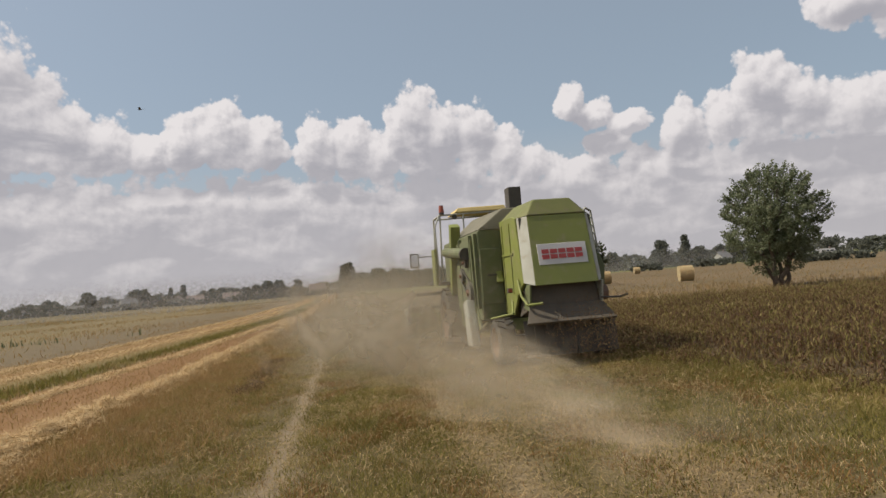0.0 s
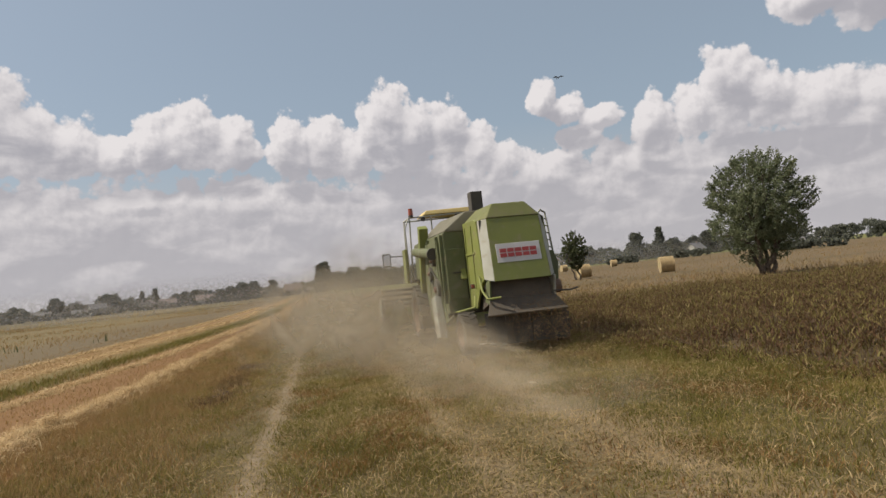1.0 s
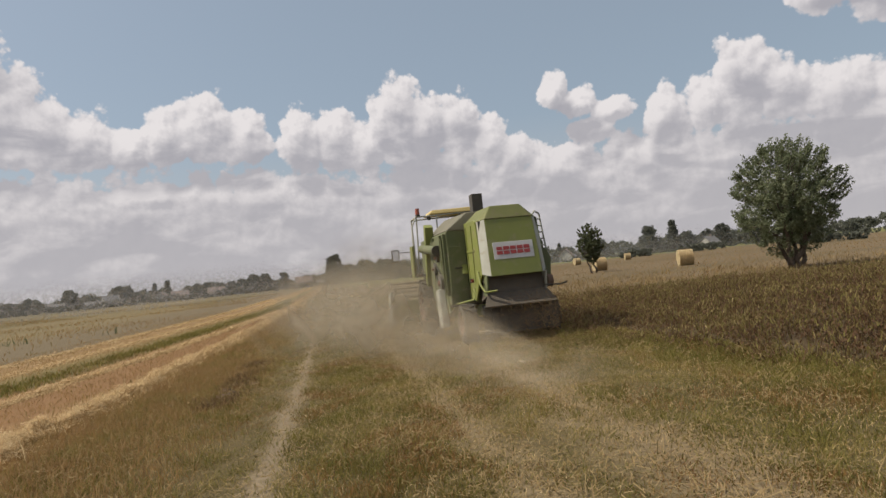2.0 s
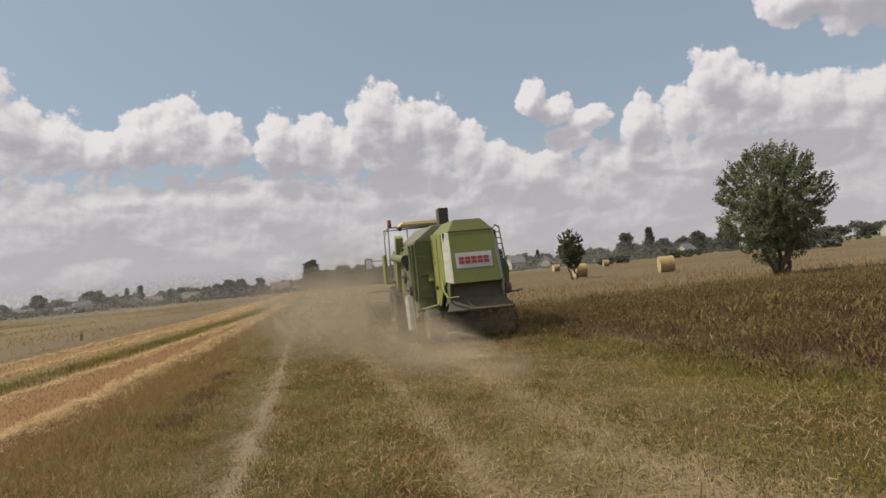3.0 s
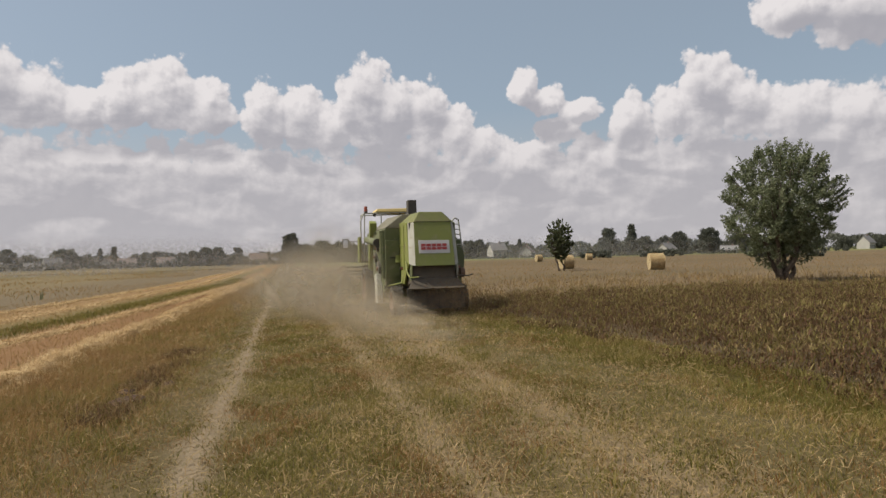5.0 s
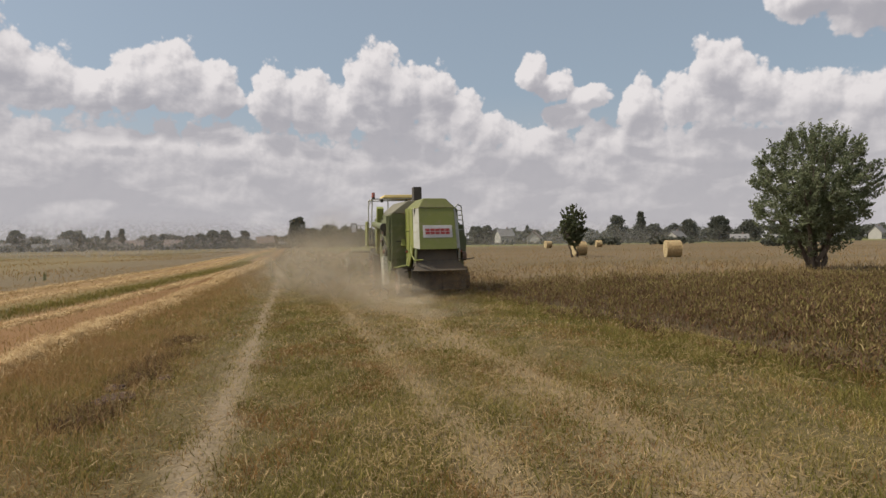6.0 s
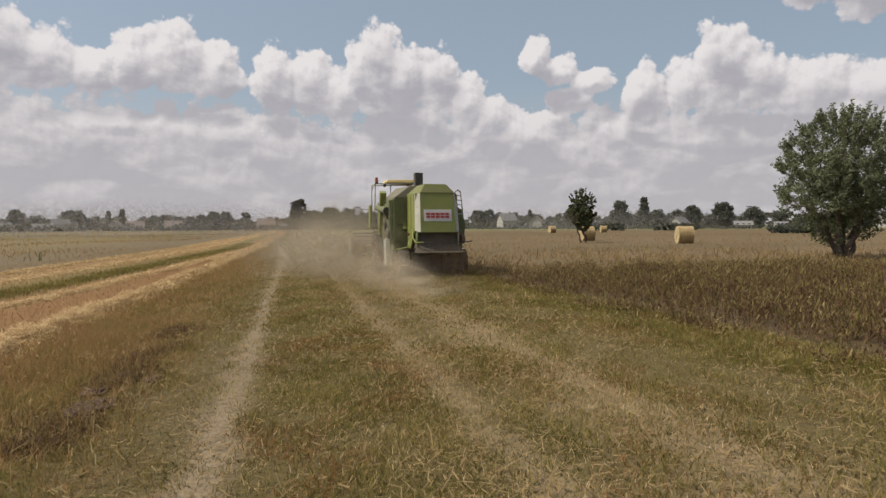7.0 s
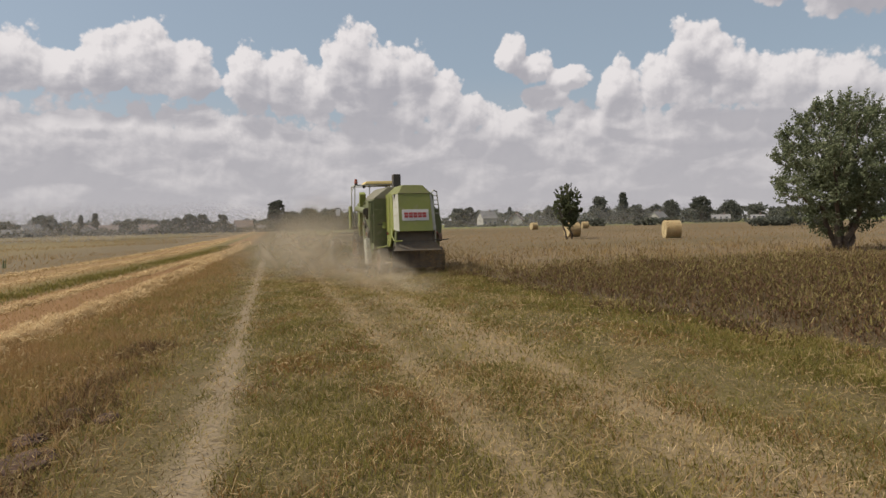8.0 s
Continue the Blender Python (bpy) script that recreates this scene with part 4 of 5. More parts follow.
# ---- the combine harvester: origin on the ground under the tail, driving along its own +y ----
def wheel(parent, name, x, y, radius, width, lugs):
    """A tractor tyre with chevron lugs round a dished rim, turning about its own x."""
    w = new(name)
    w.parent = parent
    w.location = (x, y, radius)
    side = 1 if x > 0 else -1
    bm = bmesh.new()
    outline = [(-width / 2, radius * 0.62), (-width / 2 * 1.04, radius * 0.8), (-width * 0.42, radius * 0.95), (0, radius * 0.965), (width * 0.42, radius * 0.95), (width / 2 * 1.04, radius * 0.8), (width / 2, radius * 0.62)]
    vs = [bm.verts.new((a, 0, b)) for a, b in outline]
    es = [bm.edges.new(p) for p in zip(vs, vs[1:])]
    bmesh.ops.spin(bm, geom=vs + es, cent=(0, 0, 0), axis=(1, 0, 0), angle=2 * math.pi, steps=40, use_merge=True)
    bmesh.ops.recalc_face_normals(bm, faces=bm.faces)
    for k in range(lugs):
        for s in (-1, 1):
            own = bmesh.new()
            a = 2 * math.pi * (k + 0.5 * (s > 0)) / lugs
            bmesh.ops.create_cube(own, size=1, matrix=pose(0, 0, 0, -math.degrees(a)) @ pose(s * width * 0.25, 0, radius * 0.965, 0, 0, s * 32) @ Matrix.Diagonal((width * 0.55, radius * 0.07, radius * 0.07, 1)))
            bm = merge(bm, own)
    part("tyre", bm, RUBBER, w)
    bm = bmesh.new()
    outline = [(0.0, 0.05), (side * width * 0.12, radius * 0.2), (side * width * 0.05, radius * 0.45), (side * width * 0.46, radius * 0.58), (side * width * 0.49, radius * 0.64)]
    vs = [bm.verts.new((a, 0, b)) for a, b in outline]
    es = [bm.edges.new(p) for p in zip(vs, vs[1:])]
    bmesh.ops.spin(bm, geom=vs + es, cent=(0, 0, 0), axis=(1, 0, 0), angle=2 * math.pi, steps=32, use_merge=True)
    part("rim", bm, RIM_RED, w, "dusty red steel rim")
    bm = None
    for k in range(8):
        a = 2 * math.pi * k / 8
        c = (side * width * 0.12, math.cos(a) * radius * 0.14, math.sin(a) * radius * 0.14)
        bm = rod(c, (c[0] + side * 0.03, c[1], c[2]), 0.018, 0.018, 6, bm)
    part("nut_ring", bm, GREY_STEEL, w)
    return w


def build_combine():
    c = tagged(new("combine_harvester"), "lime green combine harvester with pale hood edges, driving in dust", "combine harvester")
    CX = -0.04
    # straw hood: the panel that leans forward, its chamfered pale edges, the side walls and the ridged cap
    panel = part("rear_panel", hull([(CX - 0.635, -0.03, 1.64), (CX + 0.635, -0.03, 1.64), (CX - 0.60, 0.30, 3.02), (CX + 0.60, 0.30, 3.02),
                                     (CX - 0.635, 0.03, 1.64), (CX + 0.635, 0.03, 1.64), (CX - 0.60, 0.36, 3.02), (CX + 0.60, 0.36, 3.02)], 0.012), GREEN_PAINT, c, "lime green rear panel")
    plate = part("name_plate", hull([(CX - 0.50, 0.058, 2.03), (CX + 0.50, 0.058, 2.03), (CX - 0.50, 0.152, 2.44), (CX + 0.50, 0.152, 2.44),
                                     (CX - 0.50, 0.10, 2.03), (CX + 0.50, 0.10, 2.03), (CX - 0.50, 0.20, 2.44), (CX + 0.50, 0.20, 2.44)], 0.006), WHITE_PLATE, panel, "white plate with red bars")
    # red marks on the plate, as plain bars
    for i in range(5):
        x0 = CX - 0.42 + i * 0.170
        for z0, z1 in ((2.14, 2.225), (2.245, 2.33)):
            pts = []
            for dx in (0.0, 0.145):
                for z in (z0, z1):
                    y = 0.06 + (z - 2.03) * 0.229
                    pts += [(x0 + dx, y - 0.012, z), (x0 + dx, y + 0.02, z)]
            part("red_bar", hull(pts, 0.0), RED_MARK, plate)
    for s, nm in ((-1, "edge_strip"), (1, "edge_strip")):
        part(nm, hull([(CX + s * 0.64, -0.03, 1.64), (CX + s * 0.80, 0.22, 1.70), (CX + s * 0.605, 0.30, 3.02), (CX + s * 0.765, 0.50, 3.00),
                       (CX + s * 0.625, 0.05, 1.64), (CX + s * 0.77, 0.28, 1.70), (CX + s * 0.59, 0.37, 3.02), (CX + s * 0.74, 0.56, 3.00)], 0.01), PALE_PAINT, c, "pale grey edge strip")
        wall = part("hood_side", prism([(0.24, 1.70), (0.52, 3.00), (0.75, 3.06), (2.3, 3.06), (2.3, 1.05), (1.1, 1.05), (0.7, 1.45)], "x", CX + s * 0.745, CX + s * 0.80, 0.012), GREEN_PAINT, c, "lime green hood side")
        for yy in (0.95, 1.55):
            part("stiffener", box((CX + s * 0.80 - 0.02, yy, 1.5), (CX + s * 0.80 + 0.025, yy + 0.05, 2.95), 0.008), GREEN_PAINT, wall)
        part("latch_rail", box((CX + s * 0.80 - 0.02, 0.8, 2.28), (CX + s * 0.80 + 0.03, 1.7, 2.33), 0.008), GREEN_PAINT, wall)
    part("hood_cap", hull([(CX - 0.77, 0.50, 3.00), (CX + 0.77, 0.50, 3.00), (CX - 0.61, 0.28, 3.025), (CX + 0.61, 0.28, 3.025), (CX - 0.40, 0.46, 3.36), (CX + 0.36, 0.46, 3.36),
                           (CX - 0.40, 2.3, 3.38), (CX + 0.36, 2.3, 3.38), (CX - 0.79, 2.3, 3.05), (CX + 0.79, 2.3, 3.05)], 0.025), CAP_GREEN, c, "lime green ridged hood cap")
    part("hood_core", box((CX - 0.74, 0.4, 1.5), (CX + 0.74, 2.3, 3.0), 0.0), DARK_STEEL, c)
    # chopper under the hood
    chop = part("straw_chopper", hull([(CX - 0.66, 0.22, 1.74), (CX + 0.66, 0.22, 1.74), (CX - 0.66, 0.9, 1.74), (CX + 0.66, 0.9, 1.74),
                                       (CX - 0.70, 0.14, 1.22), (CX + 0.70, 0.14, 1.22), (CX - 0.70, 1.0, 1.0), (CX + 0.70, 1.0, 1.0)], 0.02), CHOPPER_STEEL, c, "dusty brown straw chopper housing, darkened for shade")
    for s in (-1, 1):
        part("chopper_cheek", prism([(0.0, 1.66), (0.3, 1.68), (0.5, 1.2), (0.12, 1.14)], "x", CX + s * 0.71, CX + s * 0.75, 0.01), PALE_PAINT if s > 0 else DEEP_GREEN, chop)
    part("spreader_plate", hull([(CX - 0.74, 0.12, 1.26), (CX + 0.74, 0.12, 1.26), (CX - 0.90, -0.16, 0.94), (CX + 0.90, -0.16, 0.94),
                                 (CX - 0.74, 0.16, 1.22), (CX + 0.74, 0.16, 1.22), (CX - 0.90, -0.12, 0.90), (CX + 0.90, -0.12, 0.90)], 0.01), CHOPPER_STEEL, chop)
    for k in range(7):
        x = CX - 0.66 + 0.22 * k
        part("spreader_fin", hull([(x, 0.12, 1.2), (x + 0.02, 0.12, 1.2), (x * 1.16, -0.14, 0.92), (x * 1.16 + 0.02, -0.14, 0.92), (x, 0.2, 1.0), (x + 0.02, 0.2, 1.0), (x * 1.16, -0.1, 0.80), (x * 1.16 + 0.02, -0.1, 0.80)], 0.0), DARK_STEEL, chop)
    # black strips added to stand in for shade and chaff below the tail
    for k in range(9):
        x = CX - 0.92 + 0.205 * k
        part("shade_strip", hull([(x, 0.06, 0.98), (x + 0.195, 0.06, 0.98), (x - 0.01, -0.06 - 0.02 * (k % 3), 0.30), (x + 0.20, -0.06 - 0.02 * (k % 2), 0.30),
                                    (x, 0.075, 0.98), (x + 0.195, 0.075, 0.98), (x - 0.01, -0.045, 0.30), (x + 0.20, -0.045, 0.30)], 0.0), RUBBER, c, "black strip imitating shade and chaff under the chopper")
    # linkage at the tail's corner
    bm = bent([(CX - 0.84, 0.5, 1.78), (CX - 0.86, 0.25, 1.45), (CX - 0.82, 0.0, 1.28), (CX - 0.55, -0.1, 1.30)], 0.024)
    bm = bent([(CX - 0.90, 0.8, 1.35), (CX - 1.0, 0.45, 1.12), (CX - 1.32, 1.0, 1.02)], 0.022, 8, bm)
    part("linkage", bm, GREEN_PAINT, c, "green steel linkage bars")
    part("marker_bar", bent([(CX + 0.7, 0.1, 1.32), (CX + 1.05, 0.0, 1.30), (CX + 1.22, 0.0, 1.34)], 0.02), DARK_STEEL, c)
    for s in (-1, 1):
        lamp = part("rear_lamp", box((CX + s * 0.95 - 0.05, 0.7, 1.52), (CX + s * 0.95 + 0.05, 0.78, 1.62), 0.015), DARK_STEEL, c)
        part("lens", box((CX + s * 0.95 - 0.035, 0.68, 1.535), (CX + s * 0.95 + 0.035, 0.70, 1.605), 0.005), ORANGE_GLASS, lamp, "orange lamp lens")
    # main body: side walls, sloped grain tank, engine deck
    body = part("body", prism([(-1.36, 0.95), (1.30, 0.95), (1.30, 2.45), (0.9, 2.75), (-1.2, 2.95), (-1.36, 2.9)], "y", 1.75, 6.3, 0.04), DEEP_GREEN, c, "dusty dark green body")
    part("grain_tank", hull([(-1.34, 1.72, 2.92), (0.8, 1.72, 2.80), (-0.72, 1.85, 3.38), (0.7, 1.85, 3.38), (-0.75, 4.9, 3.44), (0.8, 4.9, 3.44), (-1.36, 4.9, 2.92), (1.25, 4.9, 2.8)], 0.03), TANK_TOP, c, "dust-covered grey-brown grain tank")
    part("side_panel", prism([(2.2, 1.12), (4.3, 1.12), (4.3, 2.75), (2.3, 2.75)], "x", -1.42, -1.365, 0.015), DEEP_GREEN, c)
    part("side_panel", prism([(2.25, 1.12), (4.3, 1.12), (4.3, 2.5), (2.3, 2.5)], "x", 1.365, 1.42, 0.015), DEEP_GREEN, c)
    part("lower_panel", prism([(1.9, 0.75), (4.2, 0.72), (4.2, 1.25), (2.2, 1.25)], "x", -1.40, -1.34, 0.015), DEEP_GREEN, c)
    part("bottom_rail", bent([(-1.37, 1.3, 0.93), (-1.37, 2.0, 0.74), (-1.37, 4.2, 0.70)], 0.025), DEEP_GREEN, c)
    part("belt_guard", prism([(2.0, 0.38), (2.55, 0.34), (2.75, 1.34), (2.3, 1.40)], "x", -1.60, -1.40, 0.04), PALE_PAINT, c, "scuffed pale belt guard")
    part("belt_guard", prism([(1.6, 1.75), (2.3, 1.65), (2.5, 2.35), (1.9, 2.5)], "x", -1.02, -0.86, 0.03), GREEN_PAINT, c, "lime green belt guard")
    part("grain_elevator", hull([(-1.55, 4.5, 1.2), (-1.30, 4.5, 1.2), (-1.55, 4.75, 1.2), (-1.30, 4.75, 1.2), (-1.55, 3.9, 3.2), (-1.30, 3.9, 3.2), (-1.55, 4.15, 3.3), (-1.30, 4.15, 3.3)], 0.02), GREEN_PAINT, c, "lime green elevator tube")
    part("air_intake", box((-0.42, 2.3, 3.2), (-0.12, 2.66, 3.91), 0.02), DARK_STEEL, c, "dark boxy air intake")
    part("unloading_auger", rod((-1.52, 5.0, 2.62), (-1.50, 2.6, 2.45), 0.13, 0.13, 14), DEEP_GREEN, c)
    part("tube_mouth", rod((-1.50, 2.62, 2.45), (-1.50, 2.45, 2.44), 0.14, 0.15, 14), DARK_STEEL, c)
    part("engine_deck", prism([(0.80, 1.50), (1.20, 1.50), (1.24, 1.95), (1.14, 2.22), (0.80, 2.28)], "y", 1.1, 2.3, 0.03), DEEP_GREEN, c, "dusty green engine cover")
    part("radiator_screen", rod((1.20, 1.75, 1.8), (1.29, 1.75, 1.8), 0.2, 0.2, 24), GREY_STEEL, c)
    part("pulley", rod((1.02, 1.0, 1.38), (1.16, 1.0, 1.38), 0.16, 0.16, 18), RIM_RED, c, "rusty red pulley")
    # ladder at the tail
    part("ladder_rail", bent([(0.80, 1.05, 2.1), (0.80, 1.05, 3.08), (0.93, 1.15, 3.20)], 0.024), PALE_PAINT, c, "pale steel ladder rail")
    part("ladder_rail", bent([(1.20, 1.25, 2.05), (1.08, 1.25, 3.14), (0.93, 1.15, 3.20)], 0.024), PALE_PAINT, c, "pale steel ladder rail")
    for k in range(6):
        z = 2.14 + 0.17 * k
        part("ladder_rung", rod((0.80, 1.05, z), (1.19 - 0.018 * k, 1.25, z), 0.018), PALE_PAINT, c)
    # drives along the left flank
    for y, z, r in ((2.5, 1.55, 0.26), (3.25, 1.95, 0.17), (2.75, 2.25, 0.12)):
        wheel_part = part("pulley", rod((-1.42, y, z), (-1.50, y, z), r, r, 24), GREY_STEEL, c)
        part("hub", rod((-1.50, y, z), (-1.55, y, z), r * 0.3, r * 0.25, 12), RIM_RED, wheel_part)
    part("drive_belt", bent([(-1.46, 2.5, 1.81), (-1.46, 3.25, 2.12), (-1.46, 3.28, 1.78), (-1.46, 2.5, 1.29)], 0.02, 6), RUBBER, c)
    for y in (1.78, 2.35, 3.6):
        part("rib", box((-1.44, y, 1.2), (-1.36, y + 0.06, 2.85), 0.01), DEEP_GREEN, c)
    part("rear_flap", box((-1.34, 1.70, 1.3), (-0.86, 1.75, 2.5), 0.015), DEEP_GREEN, c)
    part("flap_handle", box((-1.2, 1.66, 1.9), (-1.0, 1.70, 1.94), 0.008), DARK_STEEL, c)
    # driver's stand: floor, wheel arches, rails, canopy, beacon, mirrors
    part("platform", box((-1.75, 5.0, 1.75), (1.3, 7.0, 1.85), 0.02), DARK_STEEL, c)
    part("side_board", box((-1.82, 5.2, 1.75), (-1.74, 5.75, 2.75), 0.02), GREEN_PAINT, c, "lime green side board")
    part("console", box((-1.2, 6.3, 1.85), (0.2, 6.6, 2.75), 0.04), DEEP_GREEN, c)
    part("seat", box((-0.85, 5.6, 1.85), (-0.3, 6.1, 2.45), 0.06), RUBBER, c)
    part("engine_hood", box((-1.25, 4.9, 2.3), (-0.6, 5.5, 3.0), 0.05), PALE_PAINT, c)
    for x, y in ((-1.62, 5.3), (-0.95, 5.3), (-1.62, 6.5), (0.2, 6.5), (0.2, 5.3)):
        part("post", rod((x, y, 1.85), (x * 0.97, y, 3.68), 0.024), PALE_PAINT, c)
    part("hand_rail", bent([(-1.72, 5.25, 1.85), (-1.74, 5.25, 3.35), (-1.60, 5.3, 3.66)], 0.022), PALE_PAINT, c)
    part("canopy_frame", bent([(-1.58, 5.3, 3.66), (0.2, 5.3, 3.70), (0.2, 6.5, 3.70), (-1.58, 6.5, 3.66), (-1.58, 5.3, 3.66)], 0.024), PALE_PAINT, c)
    part("canopy", hull([(-1.15, 5.25, 3.72), (0.35, 5.25, 3.72), (-1.15, 6.6, 3.72), (0.35, 6.6, 3.72), (-1.05, 5.3, 3.84), (0.25, 5.3, 3.86), (-1.05, 6.5, 3.84), (0.25, 6.5, 3.86)], 0.02), CANOPY_YELLOW, c, "faded yellow canopy")
    beacon = part("beacon", rod((-1.52, 5.3, 3.68), (-1.52, 5.3, 3.74), 0.07, 0.07, 14), DARK_STEEL, c)
    part("dome", rod((-1.52, 5.3, 3.74), (-1.52, 5.3, 3.93), 0.075, 0.06, 14), ORANGE_GLASS, beacon, "orange beacon dome")
    for s, x in ((-1, -2.22), (1, 1.75)):
        arm = part("mirror_arm", bent([(s * 1.55, 6.5, 2.6), (x, 6.5, 2.62), (x, 6.5, 2.3)], 0.015), DARK_STEEL, c)
        head = part("mirror", box((x - 0.13, 6.46, 2.30), (x + 0.13, 6.52, 2.72), 0.03), DARK_STEEL, arm)
    part("mirror_glass", box((-2.32, 6.445, 2.34), (-2.12, 6.458, 2.68), 0.0), MIRROR_GLASS, c, "silvery mirror glass")
    for x in (-1.2, -0.2):
        part("work_lamp", rod((x, 5.2, 3.60), (x, 5.1, 3.58), 0.05, 0.07, 12), DARK_STEEL, c)
    # axles, header and reel
    part("front_axle", rod((-1.3, 4.95, 0.85), (1.3, 4.95, 0.85), 0.14, 0.14, 12), DARK_STEEL, c)
    part("rear_axle", box((-0.95, 1.15, 0.42), (0.95, 1.35, 0.62), 0.03), DARK_STEEL, c)
    part("axle_mount", box((-0.3, 1.1, 0.5), (0.3, 1.6, 1.4), 0.03), DARK_STEEL, c)
    part("feeder_house", hull([(-0.6, 6.2, 1.7), (0.6, 6.2, 1.7), (-0.6, 6.2, 1.0), (0.6, 6.2, 1.0), (-0.6, 7.8, 0.75), (0.6, 7.8, 0.75), (-0.6, 7.8, 0.2), (0.6, 7.8, 0.2)], 0.03), GREEN_PAINT, c)
    head = part("header_trough", prism([(7.75, 0.15), (8.9, 0.12), (8.9, 0.18), (8.1, 0.25), (7.85, 0.95), (7.75, 0.95)], "x", -2.3, 2.1, 0.01), GREEN_PAINT, c, "lime green header trough")
    for x in (-2.36, 2.14):
        part("header_end", prism([(7.7, 0.15), (9.3, 0.12), (9.1, 0.35), (8.2, 1.25), (7.7, 1.3)], "x", x - 0.05, x + 0.07, 0.01), PALE_PAINT, head)
    part("header_auger", rod((-2.25, 8.15, 0.5), (2.05, 8.15, 0.5), 0.22, 0.22, 16), GREY_STEEL, head)
    reel = new("reel")
    reel.parent = c
    reel.location = (-0.1, 8.75, 1.05)
    part("reel_tube", rod((-2.15, 0, 0), (2.15, 0, 0), 0.06, 0.06, 10), GREY_STEEL, reel)
    for k in range(6):
        a = 2 * math.pi * k / 6
        p = (math.cos(a) * 0.5, math.sin(a) * 0.5)
        bm = box((-2.15, p[0] - 0.02, p[1] - 0.05), (2.15, p[0] + 0.02, p[1] + 0.05), 0.005)
        for x in (-2.0, 0.0, 2.0):
            bm = rod((x, 0, 0), (x, *p), 0.02, 0.02, 6, bm)
        part("reel_bat", bm, GREY_STEEL, reel)
    wheels = [(wheel(c, "drive_wheel", -1.42, 4.95, 0.84, 0.56, 20), 0.84), (wheel(c, "drive_wheel", 1.42, 4.95, 0.84, 0.56, 20), 0.84),
              (wheel(c, "steering_wheel", -1.08, 1.25, 0.50, 0.36, 16), 0.50), (wheel(c, "steering_wheel", 1.08, 1.25, 0.50, 0.36, 16), 0.50)]
    return c, wheels, reel


combine, combine_wheels, combine_reel = build_combine()


# ---- dust, imitated distance haze and chaff ----
def dust_haze_material(name, colour, strength, seed):
    """Thin hanging dust, also the haze sheets: dense in the middle of the sheet, torn by noise, gone at the rim."""
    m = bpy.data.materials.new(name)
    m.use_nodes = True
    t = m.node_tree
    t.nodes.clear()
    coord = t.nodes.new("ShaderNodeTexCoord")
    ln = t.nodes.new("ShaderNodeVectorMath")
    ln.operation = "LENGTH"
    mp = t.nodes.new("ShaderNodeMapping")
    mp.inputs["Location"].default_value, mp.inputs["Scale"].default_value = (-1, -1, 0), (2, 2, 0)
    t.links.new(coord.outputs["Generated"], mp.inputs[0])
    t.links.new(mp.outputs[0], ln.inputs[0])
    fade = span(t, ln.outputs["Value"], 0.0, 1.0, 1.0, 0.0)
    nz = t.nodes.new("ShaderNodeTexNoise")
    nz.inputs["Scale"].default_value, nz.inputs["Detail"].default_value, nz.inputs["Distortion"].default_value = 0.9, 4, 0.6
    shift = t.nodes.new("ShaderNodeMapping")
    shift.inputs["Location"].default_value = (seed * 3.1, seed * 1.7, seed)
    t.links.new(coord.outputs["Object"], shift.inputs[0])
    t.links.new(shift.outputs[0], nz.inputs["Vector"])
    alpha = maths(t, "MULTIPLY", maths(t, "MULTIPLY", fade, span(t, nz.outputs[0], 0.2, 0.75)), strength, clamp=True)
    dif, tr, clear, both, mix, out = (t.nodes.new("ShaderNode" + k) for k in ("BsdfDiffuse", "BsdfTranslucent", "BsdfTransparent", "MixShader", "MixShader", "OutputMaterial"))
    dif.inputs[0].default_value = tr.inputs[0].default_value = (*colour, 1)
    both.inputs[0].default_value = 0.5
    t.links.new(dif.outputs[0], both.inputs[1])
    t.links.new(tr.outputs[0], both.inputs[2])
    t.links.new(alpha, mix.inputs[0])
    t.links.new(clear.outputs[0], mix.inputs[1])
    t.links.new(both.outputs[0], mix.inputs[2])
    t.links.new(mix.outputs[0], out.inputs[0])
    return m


DUST = (0.60, 0.51, 0.38)


def dust_haze_veil(wide, tall, strength, seed, depth=0.15, label="pale brown dust hanging in the air behind the combine", colour=DUST):
    """A bulging veil of dust or of imitated haze, facing back along the drive, lowest at its foot."""
    bm = bmesh.new()
    bmesh.ops.create_grid(bm, x_segments=16, y_segments=12, size=1)
    r = np.random.default_rng(seed)
    ph = r.uniform(0, 6, 4)
    for v in bm.verts:
        q = v.co.x ** 2 + v.co.y ** 2
        bulge = depth * (1 - q) + 0.03 * math.sin(v.co.x * 3 + ph[0]) * math.sin(v.co.y * 3 + ph[1])
        v.co = Vector((v.co.x * wide / 2, v.co.y * tall / 2, bulge))
    ob = part("dust_haze_sheet", bm, dust_haze_material("hanging_dust_haze", colour, strength, seed))
    ob.data.shade_smooth()
    ob.visible_shadow = False
    return tagged(ob, label, "dust", "dust in the air")


# place beside the combine (its own space), size, density, quarter turns
VEILS = [
    (-2.7, -0.5, 0.8, 3.4, 3.6, 0.8), (-3.2, 1.8, 1.1, 4.4, 4.4, 0.85), (-2.4, -2.4, 0.3, 3.2, 2.0, 0.55),
    (-3.2, 4.5, 1.2, 6.5, 4.8, 0.8), (-3.8, 9.5, 0.9, 10.0, 4.2, 0.85), (-4.0, 22.0, 0.9, 18.0, 4.4, 0.6),
    (-2.4, -3.8, 0.4, 3.4, 2.0, 0.55), (-1.7, -5.6, 0.25, 3.2, 1.4, 0.55), (-4.0, 0.6, 0.9, 4.4, 3.4, 0.85), (-5.0, 4.0, 0.7, 6.0, 3.2, 0.8),
]
veils = [(dust_haze_veil(w, h, s, 40 + i), (x, y, z), 90) for i, (x, y, z, w, h, s) in enumerate(VEILS)]
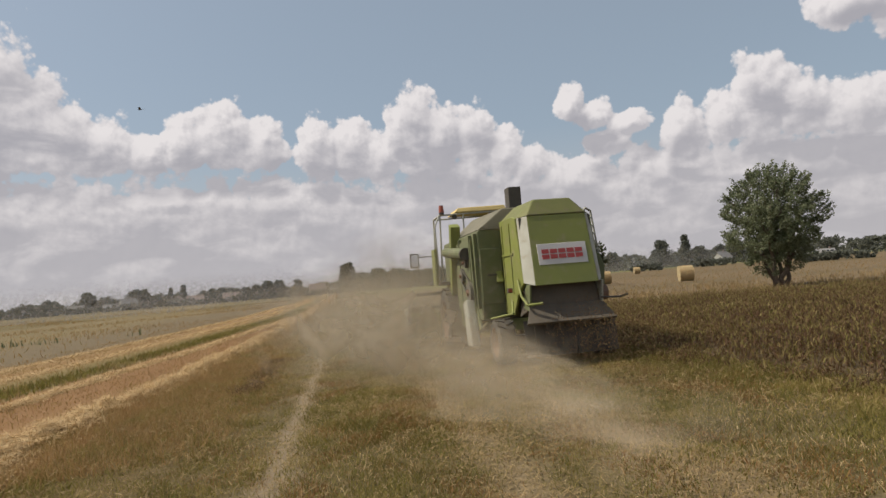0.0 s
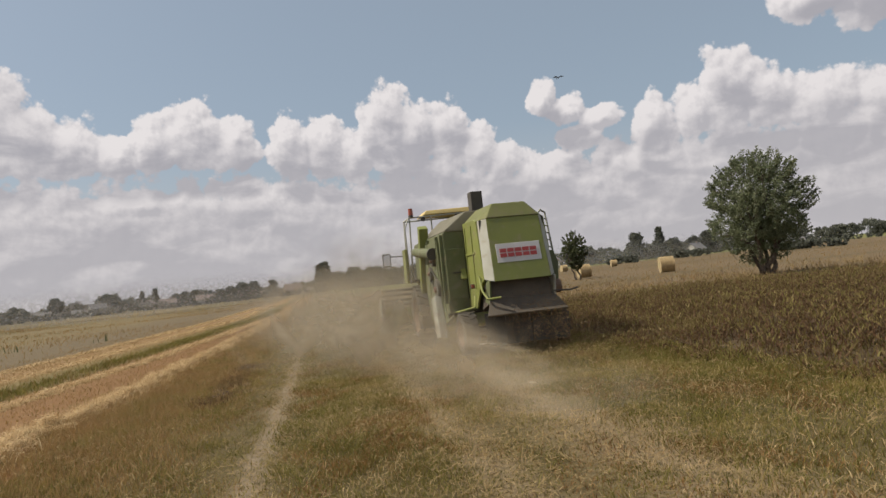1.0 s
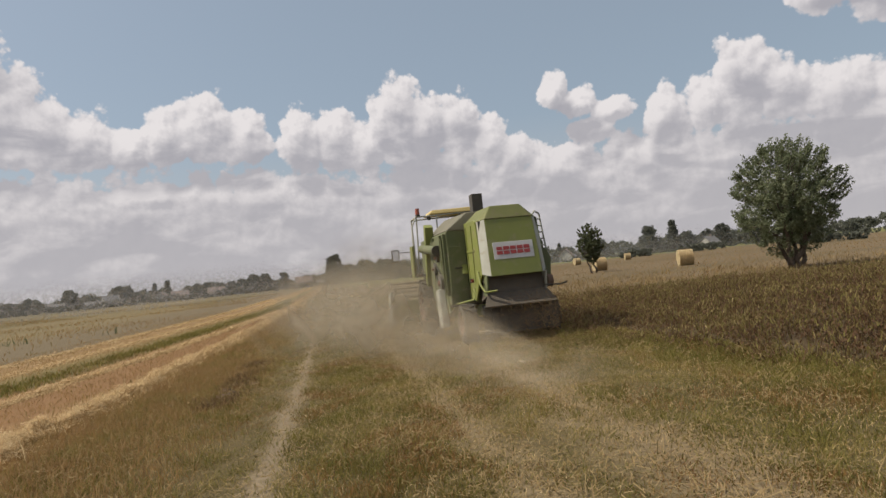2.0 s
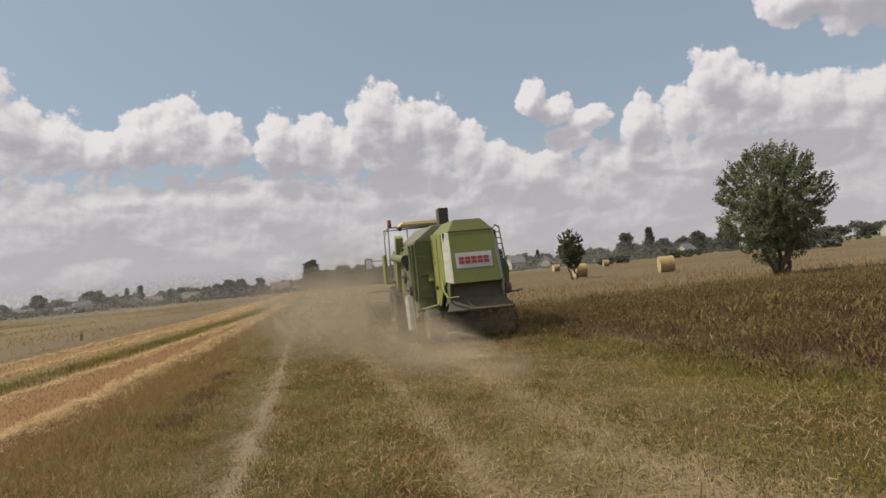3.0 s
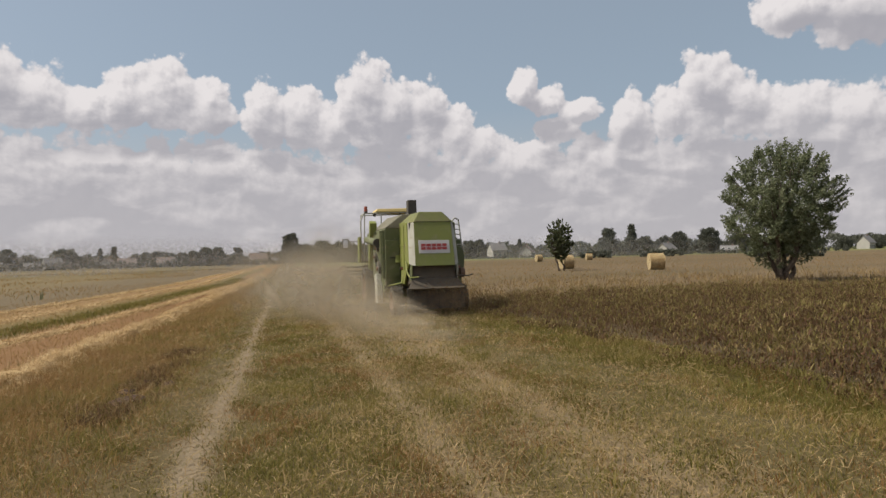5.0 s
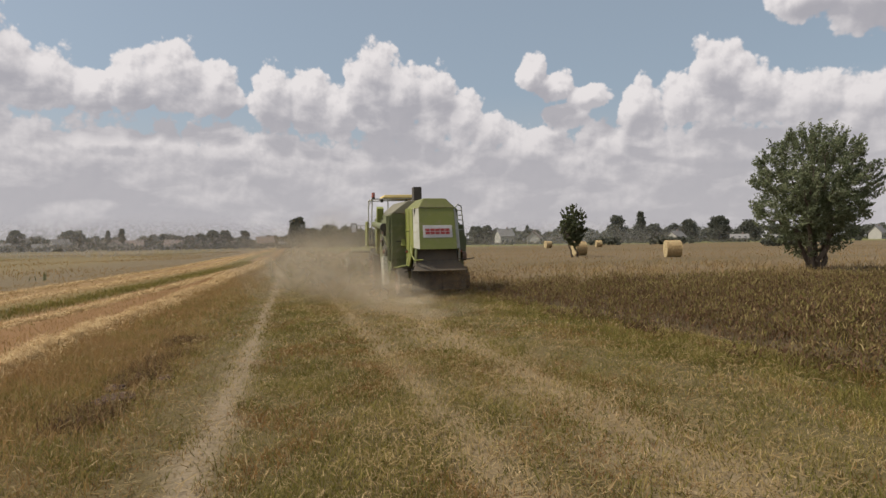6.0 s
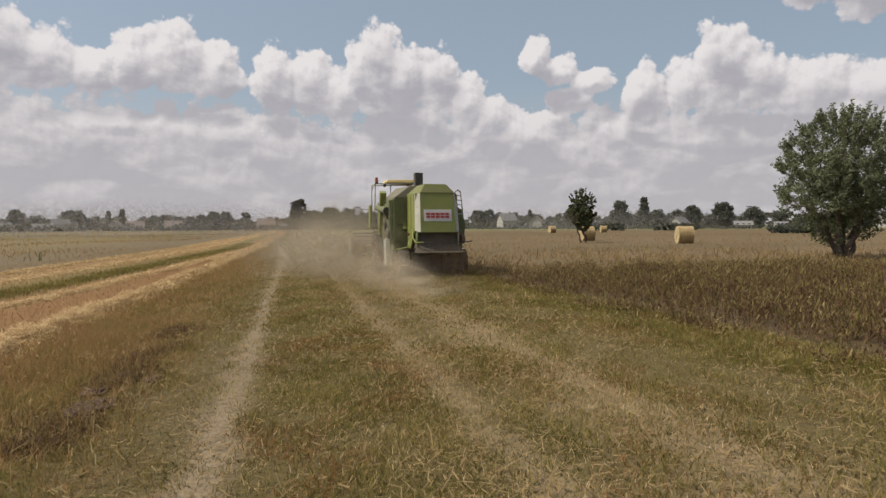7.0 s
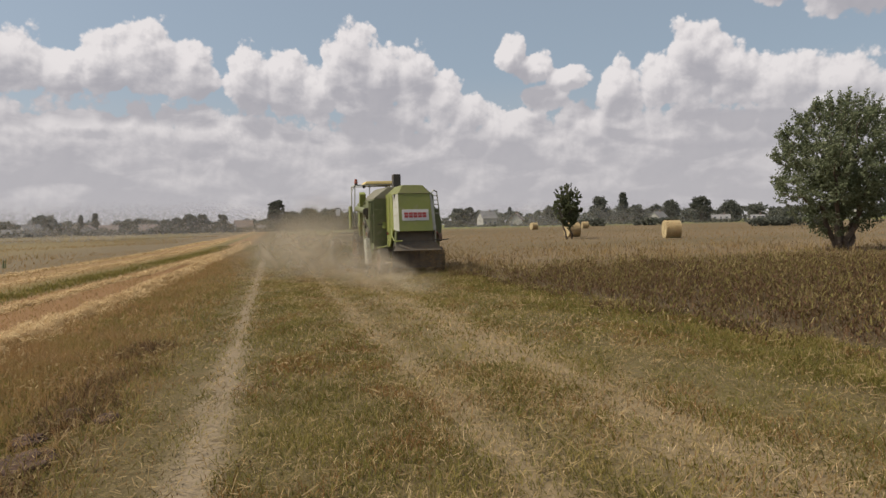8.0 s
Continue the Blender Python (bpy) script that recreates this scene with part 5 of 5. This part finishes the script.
# low dust lying over the wheel track behind the machine, sloping up to it
for i, (x, y, z, w, h, s, tilt) in enumerate([(-1.5, -4.0, 0.4, 1.5, 9.0, 0.75, 7), (-2.0, -1.5, 0.6, 2.6, 8.0, 0.45, 12)]):
    veils.append((dust_haze_veil(w, h, s, 60 + i, 0.1), (x, y, z), tilt))


# thin sheets added to pale the far trees: imitated distance haze with some drifted dust
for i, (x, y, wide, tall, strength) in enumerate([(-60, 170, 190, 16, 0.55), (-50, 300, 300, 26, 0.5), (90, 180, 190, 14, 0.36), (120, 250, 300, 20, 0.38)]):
    haze = dust_haze_veil(wide, tall, strength, 80 + i, 0.5, "thin grey sheet imitating distance haze and dust over the fields", (0.62, 0.57, 0.52))
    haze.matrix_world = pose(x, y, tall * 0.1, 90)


def build_chaff():
    """Chaff and short straw thrown out behind the spreader, a flying swarm, widened rightward to imitate the machine's
    shade.
    """
    r = np.random.default_rng(77)
    n = 9000
    u = r.uniform(0, 1, n) ** 0.7
    x = 0.25 + r.normal(0, 1, n) * (0.5 + 0.7 * u) + 0.5 * u
    y = -0.3 - 2.6 * u
    z = np.clip(1.1 - 1.0 * u ** 1.3 + r.normal(0, 0.24, n), 0.03, 1.5)
    c = np.stack([x, y, z], 1)
    a = r.normal(0, 1, (n, 3))
    a = a / np.linalg.norm(a, axis=1)[:, None] * r.uniform(0.006, 0.02, n)[:, None]
    b = np.cross(a, r.normal(0, 1, (n, 3)))
    b = b / np.linalg.norm(b, axis=1)[:, None] * 0.0035
    v = np.stack([c - a - b, c + a - b, c + a + b, c - a + b], 1).reshape(-1, 3)
    return heap("flying_chaff", v, np.arange(n * 4).reshape(n, 4), CROP, "bits of chaff flying behind the chopper, thickened to imitate shade", "chaff")


chaff = build_chaff()


def swallow(label):
    b = tagged(new("swallow"), label, "bird", "birds in the air")
    part("body", hull([(0, 0.10, 0.0), (0.02, 0.02, 0.012), (-0.02, 0.02, 0.012), (0.02, 0.02, -0.016), (-0.02, 0.02, -0.016), (0, -0.08, 0.004)], 0.004), DARK_STEEL, b)
    for s in (-1, 1):
        part("wing", hull([(0, 0.05, 0.008), (0, -0.02, 0.008), (s * 0.09, 0.06, 0.05), (s * 0.08, 0.02, 0.05), (s * 0.19, -0.02, 0.03), (0, 0.02, 0.014)], 0.0), DARK_STEEL, b)
        part("tail_feather", hull([(0, -0.07, 0.0), (s * 0.012, -0.07, 0.003), (s * 0.035, -0.16, 0.004), (s * 0.03, -0.16, 0.0)], 0.0), DARK_STEEL, b)
    return b


swallows = [swallow("small dark swallow in flight with bent wings"), swallow("small dark swallow in flight with bent wings")]
SWALLOW_PATHS = [
    [(0, -3.26, 19.29, 8.47, 100), (1, -9.26, 20.79, 10.97, 100), (8, -51.26, 31.29, 28.47, 100)],
    [(0, 11.41, 17.57, 3.33, 150), (0.5, 11.4, 17.72, 5.68, 160), (1.0, 11.39, 17.87, 8.03, 170), (8.0, 11.25, 19.97, 40.93, 170)],
]


# ---- movement ----
def drive(t):
    """Where the combine is on its line after t seconds."""
    u = t - 4.0
    x = 7.566 + 0.0805 * u + 0.0061 * u * u
    y = 19.378 + 2.584 * u - 0.0149 * u * u
    return x, y, float(lie(x, y + 3.0))


def motions():
    times = [0.4 * i for i in range(21)]
    walk(combine, [(t, pose(*drive(t))) for t in times])
    fine = [0.2 * i for i in range(41)]
    for w, r in combine_wheels:
        at = w.location.copy()
        walk(w, [(t, pose(*at, -math.degrees((drive(t)[1] - drive(0)[1]) / r))) for t in fine])
    at = combine_reel.location.copy()
    walk(combine_reel, [(t, pose(*at, -140 * t)) for t in fine])
    for i, (ob, (x, y, z), tilt) in enumerate(veils):
        rows = []
        for t in times:
            cx, cy, cz = drive(t)
            sway = 0.15 * math.sin(1.1 * t + i)
            rows.append((t, pose(cx + x + sway, cy + y, cz + z, tilt + (4 if tilt > 45 else 1) * math.sin(0.9 * t + 2 * i), 0, -32 if tilt > 45 else 0)))
        walk(ob, rows)
    for bird, rows in zip(swallows, SWALLOW_PATHS):
        walk(bird, [(t, pose(x, y, z, 0, 15 * math.sin(3 * t), turn)) for t, x, y, z, turn in rows])
    walk(chaff, [(t, pose(*drive(t))) for t in times])


motions()
